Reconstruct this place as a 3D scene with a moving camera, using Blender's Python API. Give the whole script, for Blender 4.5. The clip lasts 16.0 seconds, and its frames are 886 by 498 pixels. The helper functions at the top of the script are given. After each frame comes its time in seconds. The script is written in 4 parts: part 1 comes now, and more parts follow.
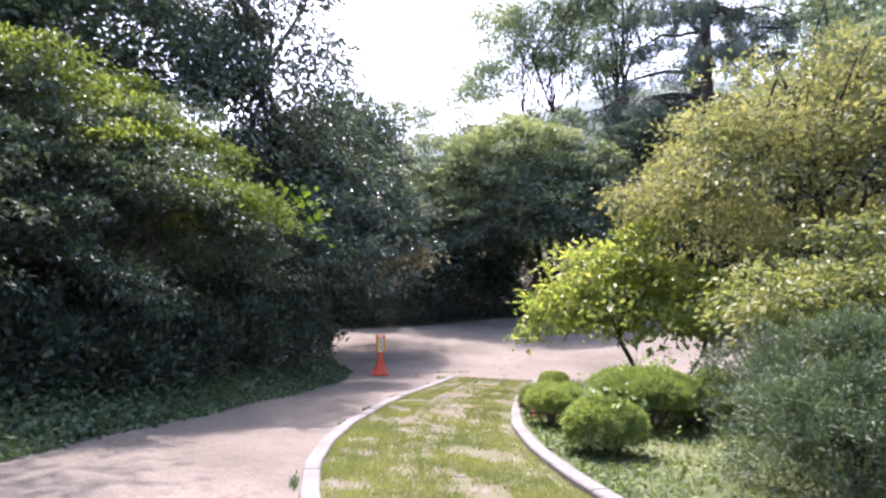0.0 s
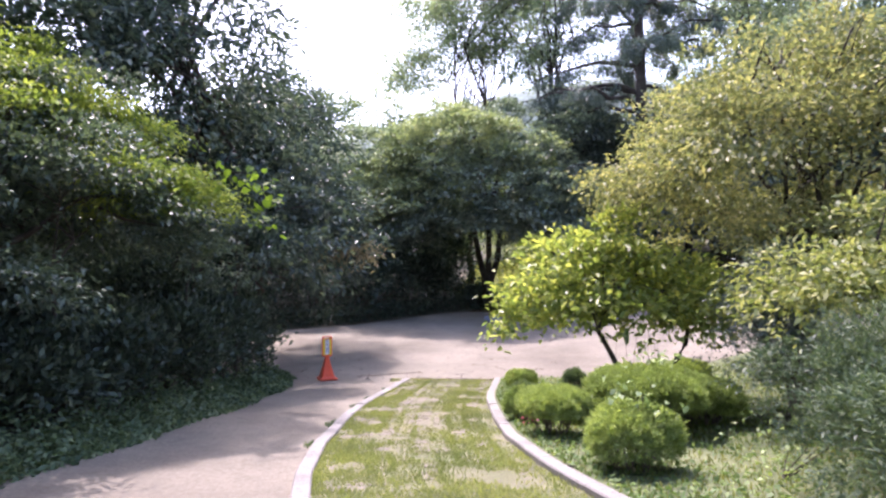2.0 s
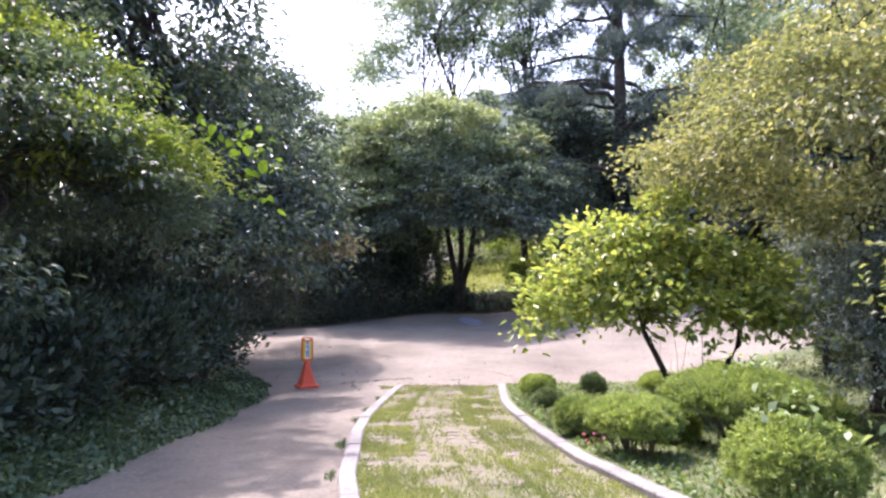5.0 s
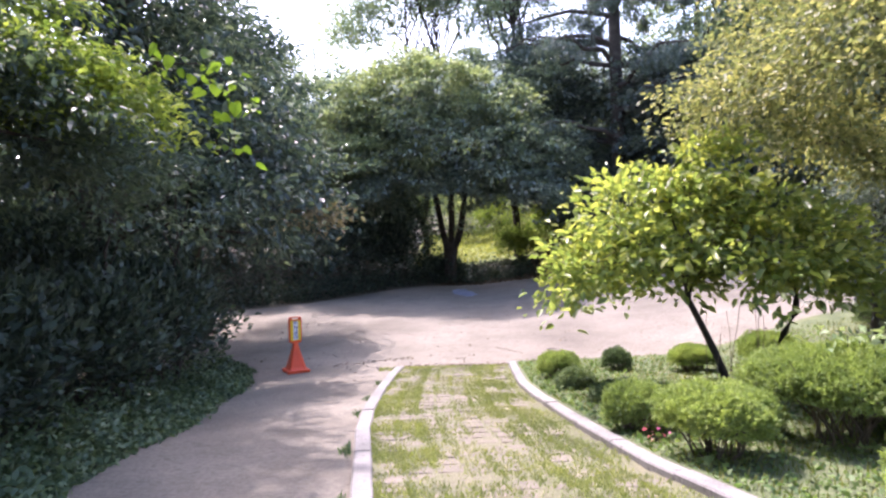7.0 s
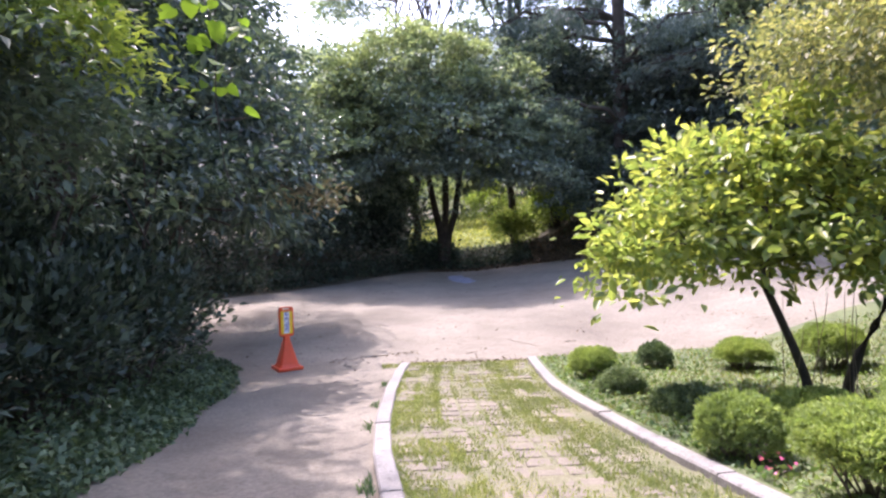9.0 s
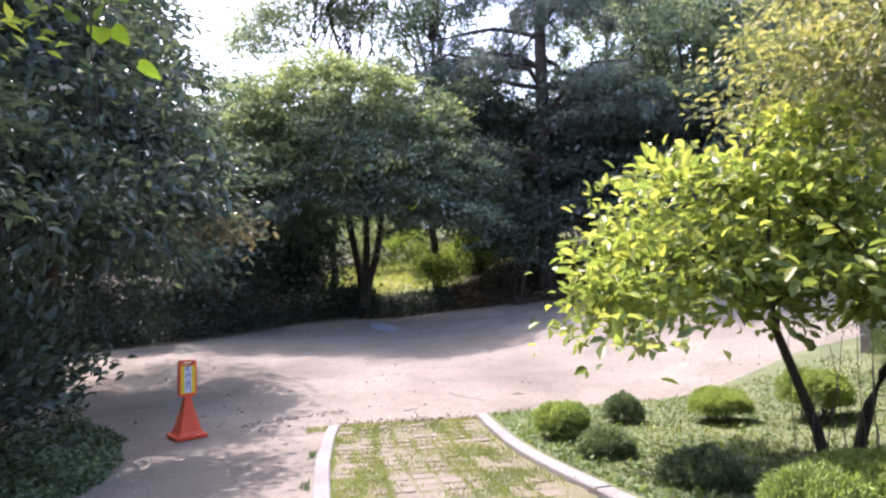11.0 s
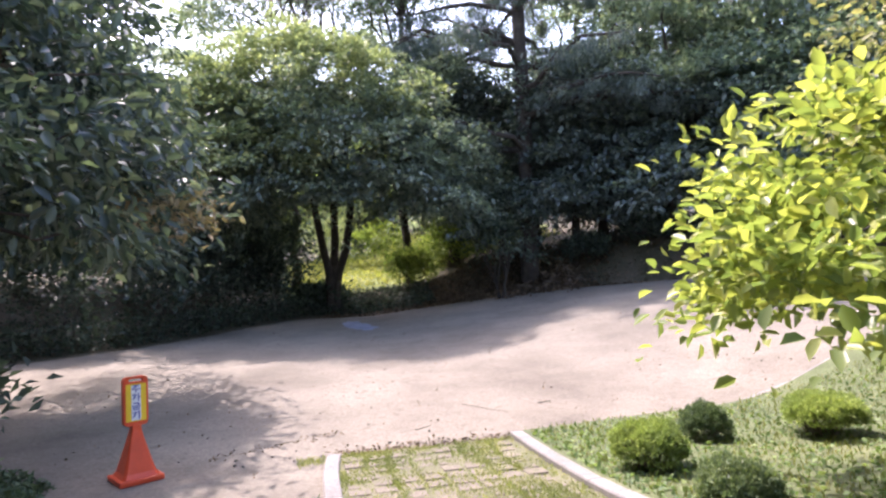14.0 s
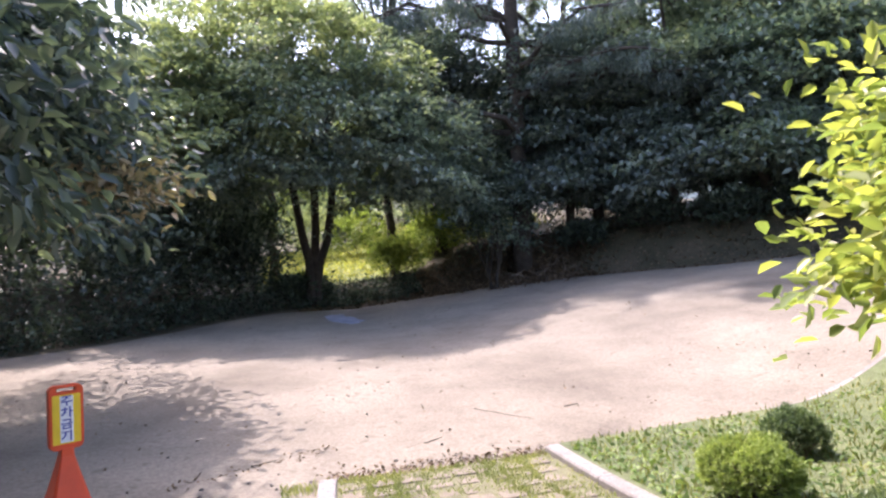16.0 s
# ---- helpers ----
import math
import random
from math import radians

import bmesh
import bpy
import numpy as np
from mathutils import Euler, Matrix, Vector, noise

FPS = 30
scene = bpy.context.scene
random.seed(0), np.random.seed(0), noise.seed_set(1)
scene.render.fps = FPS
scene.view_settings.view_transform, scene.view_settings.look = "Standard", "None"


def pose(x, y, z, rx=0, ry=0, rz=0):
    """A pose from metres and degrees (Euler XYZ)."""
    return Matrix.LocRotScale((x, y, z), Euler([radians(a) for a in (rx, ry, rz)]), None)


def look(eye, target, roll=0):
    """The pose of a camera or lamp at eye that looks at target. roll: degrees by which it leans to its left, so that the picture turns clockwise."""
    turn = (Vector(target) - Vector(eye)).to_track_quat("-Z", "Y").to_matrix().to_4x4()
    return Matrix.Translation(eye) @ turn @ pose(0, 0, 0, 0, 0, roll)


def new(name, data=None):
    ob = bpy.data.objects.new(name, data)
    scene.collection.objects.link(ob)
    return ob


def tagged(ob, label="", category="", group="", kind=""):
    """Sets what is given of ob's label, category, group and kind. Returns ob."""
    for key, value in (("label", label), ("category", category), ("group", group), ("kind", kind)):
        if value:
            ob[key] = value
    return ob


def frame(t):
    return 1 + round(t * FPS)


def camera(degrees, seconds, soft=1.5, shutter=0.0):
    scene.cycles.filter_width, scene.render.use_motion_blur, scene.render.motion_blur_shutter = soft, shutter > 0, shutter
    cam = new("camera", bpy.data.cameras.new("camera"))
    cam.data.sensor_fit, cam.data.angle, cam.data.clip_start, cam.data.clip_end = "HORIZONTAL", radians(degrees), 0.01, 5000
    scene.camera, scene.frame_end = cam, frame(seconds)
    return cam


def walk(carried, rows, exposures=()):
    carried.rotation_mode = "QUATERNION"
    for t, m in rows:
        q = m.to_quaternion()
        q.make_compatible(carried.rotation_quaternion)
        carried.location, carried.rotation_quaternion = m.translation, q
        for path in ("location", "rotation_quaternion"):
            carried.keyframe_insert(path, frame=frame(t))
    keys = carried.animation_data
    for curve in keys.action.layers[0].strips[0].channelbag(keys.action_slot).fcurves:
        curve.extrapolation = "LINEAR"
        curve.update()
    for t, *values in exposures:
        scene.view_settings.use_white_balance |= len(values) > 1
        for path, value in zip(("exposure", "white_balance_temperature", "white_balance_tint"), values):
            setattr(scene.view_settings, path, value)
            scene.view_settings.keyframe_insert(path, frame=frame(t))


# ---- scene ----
cam = camera(71.8, 16.0, soft=2.4)
PATH = [
    (0, (3.484, -0.701, 2.49), (3.01, 1.239, 2.588), 0.8),
    (0.5, (3.29, -0.452, 2.509), (2.866, 1.5, 2.604), 0.6),
    (1, (3.081, -0.245, 2.48), (2.692, 1.715, 2.569), 0.7),
    (1.5, (2.839, -0.011, 2.485), (2.538, 1.964, 2.565), 0.2),
    (2, (2.566, 0.219, 2.454), (2.342, 2.205, 2.538), -0.5),
    (2.5, (2.349, 0.438, 2.435), (2.147, 2.426, 2.509), -1.4),
    (3, (2.121, 0.697, 2.454), (1.927, 2.687, 2.522), -1.6),
    (3.5, (1.827, 0.976, 2.396), (1.674, 2.97, 2.461), -1.3),
    (5.8, (1.312, 2.18, 2.213), (1.281, 4.177, 2.324), -0.4),
    (6, (1.279, 2.344, 2.209), (1.249, 4.342, 2.288), -0.8),
    (6.5, (1.162, 2.65, 2.205), (1.153, 4.65, 2.252), -0.9),
    (7, (1.01, 2.942, 2.191), (1.009, 4.942, 2.196), -1.5),
    (7.5, (0.913, 3.261, 2.169), (0.903, 5.261, 2.154), -1.8),
    (8, (0.778, 3.565, 2.173), (0.771, 5.565, 2.145), -1.6),
    (8.5, (0.639, 3.916, 2.15), (0.662, 5.915, 2.117), -2.0),
    (9, (0.547, 4.259, 2.116), (0.601, 6.258, 2.076), -1.4),
    (9.5, (0.434, 4.592, 2.128), (0.562, 6.588, 2.134), -1.2),
    (9.7, (0.401, 4.699, 2.111), (0.572, 6.691, 2.137), -1.2),
    (12, (0.098, 6.229, 1.96), (0.504, 8.183, 2.09), -1.6),
    (12.5, (0.027, 6.536, 1.962), (0.468, 8.484, 2.078), -1.9),
    (13, (-0.09, 6.867, 1.927), (0.38, 8.807, 2.041), -2.0),
    (13.5, (-0.154, 7.17, 1.907), (0.328, 9.108, 2.013), -2.1),
    (14, (-0.217, 7.481, 1.892), (0.268, 9.419, 1.989), -2.3),
    (14.5, (-0.288, 7.847, 1.846), (0.215, 9.781, 1.94), -2.5),
    (15, (-0.275, 8.188, 1.825), (0.245, 10.117, 1.913), -2.7),
    (15.5, (-0.247, 8.528, 1.825), (0.283, 10.455, 1.901), -2.8),
    (16, (-0.25, 8.89, 1.771), (0.304, 10.81, 1.845), -2.6),
]
walk(cam, [(t, look(eye, target, roll)) for t, eye, target, roll in PATH], exposures=[(0, 1.95, 6150, 30), (3.5, 2.03, 6110, 31), (7, 2.10, 6090, 30), (12, 2.10, 6200, 28), (16, 2.15, 6370, 27)])

# ---- world, sun, exposure ----
SUN_EL, SUN_AZ = 58.0, 117.0   # azimuth counted from +x towards +y
world = bpy.data.worlds.new("World")
scene.world = world
world.use_nodes = True
wn = world.node_tree
sky = wn.nodes.new("ShaderNodeTexSky")
sky.sky_type = "NISHITA"
sky.sun_disc = False
sky.sun_elevation = radians(SUN_EL)
sky.sun_rotation = radians(90 - SUN_AZ)
sky.dust_density = 3.0
sky.air_density = 1.2
wn.links.new(sky.outputs[0], wn.nodes["Background"].inputs[0])
wn.nodes["Background"].inputs[1].default_value = 0.15
sun_dir = Vector((math.cos(radians(SUN_EL)) * math.cos(radians(SUN_AZ)), math.cos(radians(SUN_EL)) * math.sin(radians(SUN_AZ)), math.sin(radians(SUN_EL))))
sun = new("sun", bpy.data.lights.new("sun", "SUN"))
sun.data.energy, sun.data.angle, sun.data.color = 2.4, radians(0.8), (1.0, 0.93, 0.85)
sun.matrix_world = look(sun_dir * 60, (0, 0, 0))


# ---- materials ----


def shader(name, rough=0.8, metal=0.0):
    m = bpy.data.materials.new(name)
    m.use_nodes = True
    b = m.node_tree.nodes["Principled BSDF"]
    b.inputs["Roughness"].default_value = rough
    b.inputs["Metallic"].default_value = metal
    return m, m.node_tree, b


def noise_node(nt, scale, detail=4.0, rough=0.6):
    g = nt.nodes.new("ShaderNodeNewGeometry")
    n = nt.nodes.new("ShaderNodeTexNoise")
    n.inputs["Scale"].default_value, n.inputs["Detail"].default_value, n.inputs["Roughness"].default_value = scale, detail, rough
    nt.links.new(g.outputs["Position"], n.inputs["Vector"])
    return n.outputs["Fac"]


def ramp(nt, fac, stops):
    r = nt.nodes.new("ShaderNodeValToRGB")
    e = r.color_ramp.elements
    while len(e) < len(stops):
        e.new(0.5)
    for k, (p, c) in zip(e, stops):
        k.position, k.color = p, (*c, 1)
    nt.links.new(fac, r.inputs[0])
    return r.outputs[0]


def mix(nt, fac, a, b, kind="MIX"):
    m = nt.nodes.new("ShaderNodeMix")
    m.data_type, m.blend_type = "RGBA", kind
    for sock, v in ((m.inputs[0], fac), (m.inputs[6], a), (m.inputs[7], b)):
        if isinstance(v, (int, float)):
            sock.default_value = v
        elif isinstance(v, tuple):
            sock.default_value = (*v, 1)
        else:
            nt.links.new(v, sock)
    return m.outputs[2]


def bump(nt, b, height, strength, dist=0.02):
    n = nt.nodes.new("ShaderNodeBump")
    n.inputs["Strength"].default_value, n.inputs["Distance"].default_value = strength, dist
    nt.links.new(height, n.inputs["Height"])
    nt.links.new(n.outputs[0], b.inputs["Normal"])


def rough_surface(name, dark, mid, light, coarse, fine, rough=0.9, relief=0.5, dist=0.02, speck=None):
    """A mineral or earthen surface: broad patches, fine grain and specks."""
    m, nt, b = shader(name, rough)
    big = noise_node(nt, coarse, 5, 0.65)
    small = noise_node(nt, fine, 6, 0.7)
    col = ramp(nt, big, [(0.3, dark), (0.5, mid), (0.7, light)])
    grain = ramp(nt, small, [(0.3, (0.6, 0.58, 0.55)), (0.7, (1.15, 1.15, 1.15))])
    col = mix(nt, 1.0, col, grain, "MULTIPLY")
    if speck:
        s = ramp(nt, noise_node(nt, fine * 0.33, 3, 0.5), [(0.60, (0, 0, 0)), (0.68, (1, 1, 1))])
        col = mix(nt, s, col, speck)
    nt.links.new(col, b.inputs["Base Color"])
    bump(nt, b, small, relief, dist)
    return m


def leaf_material(name, dark, mid, light, rough=0.45, through_light=0.35):
    m, nt, b = shader(name, rough)
    b.inputs["Specular IOR Level"].default_value = 0.35
    g = nt.nodes.new("ShaderNodeNewGeometry")
    col = ramp(nt, g.outputs["Random Per Island"], [(0.0, dark), (0.55, mid), (1.0, light)])
    patch = ramp(nt, noise_node(nt, 0.9, 2), [(0.35, (0.72, 0.76, 0.75)), (0.65, (1.12, 1.08, 1.0))])
    col = mix(nt, 1.0, col, patch, "MULTIPLY")
    nt.links.new(col, b.inputs["Base Color"])
    t = nt.nodes.new("ShaderNodeBsdfTranslucent")
    bright = mix(nt, 1.0, col, (1.35, 1.45, 0.75), "MULTIPLY")
    nt.links.new(bright, t.inputs[0])
    ms = nt.nodes.new("ShaderNodeMixShader")
    ms.inputs[0].default_value = through_light
    nt.links.new(b.outputs[0], ms.inputs[1])
    nt.links.new(t.outputs[0], ms.inputs[2])
    nt.links.new(ms.outputs[0], nt.nodes["Material Output"].inputs[0])
    return m


def plain(name, colour, rough=0.5, var=0.12, scale=9.0, relief=0.15):
    m, nt, b = shader(name, rough)
    n = noise_node(nt, scale, 5)
    lo = tuple(c * (1 - var) for c in colour)
    hi = tuple(min(1, c * (1 + var)) for c in colour)
    nt.links.new(ramp(nt, n, [(0.3, lo), (0.7, hi)]), b.inputs["Base Color"])
    bump(nt, b, n, relief, 0.004)
    return m


M_ROAD = rough_surface("road_earth", (0.138, 0.12, 0.094), (0.212, 0.187, 0.149), (0.272, 0.242, 0.196), 0.45, 26, 0.95, 0.4, 0.015, (0.148, 0.127, 0.098))
M_SOIL = rough_surface("forest_soil", (0.045, 0.04, 0.028), (0.075, 0.07, 0.04), (0.13, 0.105, 0.07), 0.8, 22, 0.95, 0.8, 0.04, (0.16, 0.12, 0.08))
M_BED = rough_surface("bed_soil", (0.075, 0.098, 0.042), (0.115, 0.142, 0.06), (0.17, 0.188, 0.088), 1.2, 18, 0.95, 0.7, 0.03)
M_PAVE_BASE = rough_surface("turf_soil", (0.125, 0.135, 0.065), (0.168, 0.163, 0.092), (0.21, 0.19, 0.125), 1.3, 30, 0.95, 0.6, 0.02)
M_PAVER = rough_surface("paver", (0.155, 0.137, 0.10), (0.195, 0.168, 0.13), (0.235, 0.20, 0.158), 2.2, 40, 0.92, 0.4, 0.006, (0.135, 0.132, 0.072))
M_KERB = rough_surface("kerb_granite", (0.18, 0.168, 0.158), (0.255, 0.24, 0.229), (0.325, 0.308, 0.296), 1.3, 60, 0.85, 0.3, 0.004, (0.14, 0.128, 0.115))
M_BARK = rough_surface("bark", (0.035, 0.028, 0.022), (0.06, 0.048, 0.038), (0.10, 0.085, 0.07), 3.0, 34, 0.9, 0.9, 0.02)
M_TWIG = rough_surface("twig_wood", (0.09, 0.07, 0.055), (0.15, 0.12, 0.095), (0.22, 0.18, 0.145), 3.0, 34, 0.9, 0.6, 0.01)
M_MEADOW = rough_surface("meadow", (0.11, 0.15, 0.035), (0.165, 0.20, 0.05), (0.23, 0.25, 0.07), 0.5, 14, 0.95, 0.6, 0.05)
# Oak, maple and conifer greens lean blue to carry the cast of skylit shade.
L_OAK = leaf_material("leaf_oak", (0.046, 0.07, 0.066), (0.086, 0.12, 0.112), (0.17, 0.21, 0.175), 0.24, 0.28)
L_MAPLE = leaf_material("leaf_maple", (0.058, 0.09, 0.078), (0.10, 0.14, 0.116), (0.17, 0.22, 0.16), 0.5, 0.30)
L_LIME = leaf_material("leaf_lime", (0.13, 0.19, 0.055), (0.215, 0.275, 0.08), (0.32, 0.37, 0.12), 0.55, 0.45)
# Lime tone of maple leaves with the sun on and through them.
L_SUNLIME = leaf_material("leaf_sunlit_lime", (0.13, 0.19, 0.05), (0.215, 0.275, 0.065), (0.32, 0.365, 0.10), 0.55, 0.5)
L_YELLOW = leaf_material("leaf_yellowing", (0.155, 0.18, 0.095), (0.265, 0.27, 0.145), (0.42, 0.385, 0.205), 0.5, 0.38)
L_NEAR = leaf_material("leaf_dogwood", (0.14, 0.195, 0.07), (0.26, 0.31, 0.095), (0.43, 0.44, 0.145), 0.35, 0.48)
L_FIR = leaf_material("leaf_conifer", (0.08, 0.11, 0.112), (0.13, 0.168, 0.165), (0.20, 0.24, 0.215), 0.45, 0.32)
L_JUNIPER = leaf_material("leaf_juniper", (0.052, 0.086, 0.056), (0.088, 0.132, 0.08), (0.155, 0.20, 0.11), 0.55, 0.25)
L_FEATHER = leaf_material("leaf_feathery", (0.14, 0.18, 0.07), (0.24, 0.27, 0.11), (0.38, 0.38, 0.18), 0.5, 0.35)
L_BALL = leaf_material("leaf_clipped", (0.185, 0.25, 0.085), (0.285, 0.36, 0.12), (0.40, 0.465, 0.175), 0.75, 0.42)
L_SAGE = leaf_material("leaf_dull", (0.08, 0.125, 0.07), (0.15, 0.205, 0.11), (0.26, 0.32, 0.18), 0.5, 0.35)
L_GRASS = leaf_material("blade_grass", (0.09, 0.12, 0.03), (0.16, 0.18, 0.05), (0.27, 0.26, 0.10), 0.6, 0.35)
L_WEED = leaf_material("leaf_weed", (0.072, 0.122, 0.077), (0.128, 0.188, 0.112), (0.21, 0.275, 0.16), 0.5, 0.32)
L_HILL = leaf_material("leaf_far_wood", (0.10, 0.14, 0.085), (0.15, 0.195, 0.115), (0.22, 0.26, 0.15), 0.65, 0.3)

# Layered and woodland leaves are likewise lifted and blued for shaded foliage.
L_MAPLE2 = leaf_material("leaf_layered", (0.115, 0.155, 0.15), (0.19, 0.238, 0.218), (0.295, 0.34, 0.275), 0.5, 0.38)
# Pale green with sunlight put into it, for lit crown tips and slope shrubs.
L_SUNPALE = leaf_material("leaf_sunlit_pale", (0.19, 0.235, 0.155), (0.285, 0.33, 0.21), (0.40, 0.44, 0.28), 0.6, 0.36)
# Pale grey-green: the haze over the tall far trees is in the leaf colour.
L_AIRY = leaf_material("leaf_airy", (0.17, 0.22, 0.18), (0.25, 0.30, 0.25), (0.36, 0.40, 0.31), 0.55, 0.5)
L_WOOD = leaf_material("leaf_woodland", (0.13, 0.18, 0.17), (0.21, 0.265, 0.24), (0.32, 0.37, 0.30), 0.45, 0.45)
L_STRAW = leaf_material("blade_meadow", (0.25, 0.27, 0.08), (0.36, 0.37, 0.12), (0.47, 0.45, 0.17), 0.6, 0.4)
L_WITHER = leaf_material("bloom_withered", (0.24, 0.19, 0.12), (0.34, 0.28, 0.18), (0.42, 0.37, 0.24), 0.7, 0.2)
L_VINE = leaf_material("leaf_vine", (0.13, 0.22, 0.03), (0.20, 0.30, 0.04), (0.28, 0.36, 0.06), 0.4, 0.5)
L_COVER = leaf_material("leaf_cover", (0.09, 0.155, 0.06), (0.16, 0.235, 0.09), (0.25, 0.32, 0.135), 0.55, 0.36)
L_TURF = leaf_material("blade_turf", (0.19, 0.23, 0.085), (0.29, 0.325, 0.13), (0.41, 0.41, 0.19), 0.6, 0.32)
# Near-black green: the deep shade of the undergrowth is put into the leaf colour.
L_SHADED = leaf_material("leaf_shaded", (0.034, 0.054, 0.046), (0.062, 0.092, 0.074), (0.125, 0.17, 0.125), 0.55, 0.22)
L_LITTER = leaf_material("leaf_litter", (0.07, 0.048, 0.032), (0.14, 0.098, 0.066), (0.26, 0.19, 0.13), 0.8, 0.1)
# Hill colour is paled and greyed to stand for distance haze.
M_HAZED_HILL = rough_surface("far_hill_hazed", (0.17, 0.22, 0.19), (0.21, 0.26, 0.23), (0.26, 0.30, 0.28), 0.03, 0.3, 1.0, 0.0, 0.1)
L_PALE = leaf_material("leaf_pale", (0.20, 0.28, 0.13), (0.28, 0.36, 0.18), (0.40, 0.46, 0.27), 0.5, 0.3)
L_PINK = leaf_material("petal_pink", (0.50, 0.10, 0.22), (0.60, 0.16, 0.30), (0.70, 0.25, 0.40), 0.6, 0.3)
M_DEADWOOD = rough_surface("dead_wood", (0.16, 0.13, 0.10), (0.24, 0.19, 0.15), (0.33, 0.27, 0.21), 3.0, 30, 0.9, 0.6, 0.01)
M_ORANGE = plain("orange_plastic", (0.72, 0.085, 0.028), 0.42, 0.10, 7.0)
M_YELLOW = plain("yellow_print", (0.80, 0.55, 0.03), 0.4, 0.06, 12.0, 0.05)
M_WHITE = plain("white_print", (0.74, 0.76, 0.80), 0.4, 0.05, 12.0, 0.05)
M_BLUE = plain("blue_print", (0.06, 0.075, 0.34), 0.4, 0.1, 20.0, 0.05)
M_PALEBLUE = plain("pale_blue_paint", (0.20, 0.225, 0.30), 0.8, 0.35, 3.0)
M_DARKSTONE = rough_surface("dark_stone", (0.10, 0.095, 0.085), (0.15, 0.14, 0.125), (0.22, 0.20, 0.18), 2.0, 40, 0.9, 0.5, 0.01)

# ---- lie of the land ----


def step(a, b, v):
    u = np.clip((v - a) / (b - a), 0, 1)
    return u * u * (3 - 2 * u)


def soft_ramp(u, w):
    return np.where(u > w, u, np.where(u < -w, 0.0, (u + w) ** 2 / (4 * w)))


def land(x, y):
    """Height of the ground: the walk slopes down to the yard, the yard rises gently away and to the east."""
    x, y = np.asarray(x, float), np.asarray(y, float)
    yc = np.clip(y, -6, 29)
    z = 0.04 + 0.083 * soft_ramp(13.2 - yc, 1.5) + 0.045 * soft_ramp(yc - 15, 2.0)
    z = z + 0.105 * np.clip(x - 2.5, 0, 14) * np.maximum(step(13, 22, y), 0.9 * step(4.5, 8.5, x) * step(6, 12, y))
    far = far_edge(x)
    z = z + (0.45 * step(-2, 3, x) + 0.9 * step(4.5, 8, x)) * step(0.0, 2.2, y - far) + 0.11 * np.clip(y - far - 1.0, 0, 60)
    z = z + 0.35 * step(0.3, 2.0, -2.3 - x) * step(15.5, 12.5, y)
    return z


def far_edge(x):
    return np.interp(x, [-40, -12, -6, -4, -2.5, -1, 0.3, 4, 8, 10, 13.5, 18, 30], [20, 20.8, 22.8, 24.2, 26.0, 28.4, 29.5, 29.3, 29.0, 27.8, 24.6, 22.5, 20])


def near_edge(x):
    """South edge of the yard: thicket to the west, mouth of lane and walk, planted bed to the east."""
    return np.interp(x, [-40, -12, -6, -3.2, -2.4, 2.2, 5.7, 9, 14, 30], [18, 17, 15.4, 14.5, 14.0, 14.0, 14.25, 15.2, 16, 17])


KL_Y = [-6.0, -3.0, -1.0, 0.9, 2.3, 3.4, 4.4, 5.4, 6.8, 8.0, 9.0, 10.2, 12.0, 13.5, 14.05]
KL_X = [9.7, 6.6, 4.8, 3.25, 2.25, 1.52, 1.07, 0.75, 0.45, 0.30, 0.165, 0.08, 0.05, 0.10, 0.17]
KR_Y = [-6.0, -3.0, -1.0, 0.8, 2.2, 3.2, 4.0, 4.73, 5.8, 6.4, 7.5, 8.8, 9.85, 10.7, 11.9, 14.1]
KR_X = [12.3, 9.3, 7.4, 5.85, 4.82, 4.15, 3.67, 3.34, 2.95, 2.78, 2.52, 2.35, 2.26, 2.18, 2.13, 2.21]


def kerb_l(y):
    return np.interp(y, KL_Y, KL_X)


def kerb_r(y):
    return np.interp(y, KR_Y, KR_X)


def lane_l(y):
    return np.interp(y, [-8, 0, 3.8, 7, 9.5, 12, 14], [2.5, -1.5, -1.75, -1.85, -1.97, -2.2, -2.6])


def mesh_of(name, verts, faces, smooth=False):
    me = bpy.data.meshes.new(name)
    verts, faces = np.asarray(verts, np.float32), np.asarray(faces, np.int32)
    n, k = faces.shape
    me.vertices.add(len(verts))
    me.vertices.foreach_set("co", verts.ravel())
    me.loops.add(n * k)
    me.loops.foreach_set("vertex_index", faces.ravel())
    me.polygons.add(n)
    me.polygons.foreach_set("loop_start", np.arange(0, n * k, k, dtype=np.int32))
    me.polygons.foreach_set("loop_total", np.full(n, k, np.int32))
    if smooth:
        me.polygons.foreach_set("use_smooth", np.ones(n, bool))
    me.update(calc_edges=True)
    return me


def put_mesh(name, me, mat, parent=None, label=""):
    me.materials.append(mat)
    ob = new(name, me)
    if parent:
        ob.parent = parent
    return tagged(ob, label)


def part(name, bm, mat, parent=None, label="", smooth=False):
    me = bpy.data.meshes.new(name)
    bm.to_mesh(me)
    bm.free()
    if smooth:
        for p in me.polygons:
            p.use_smooth = True
    return put_mesh(name, me, mat, parent, label)


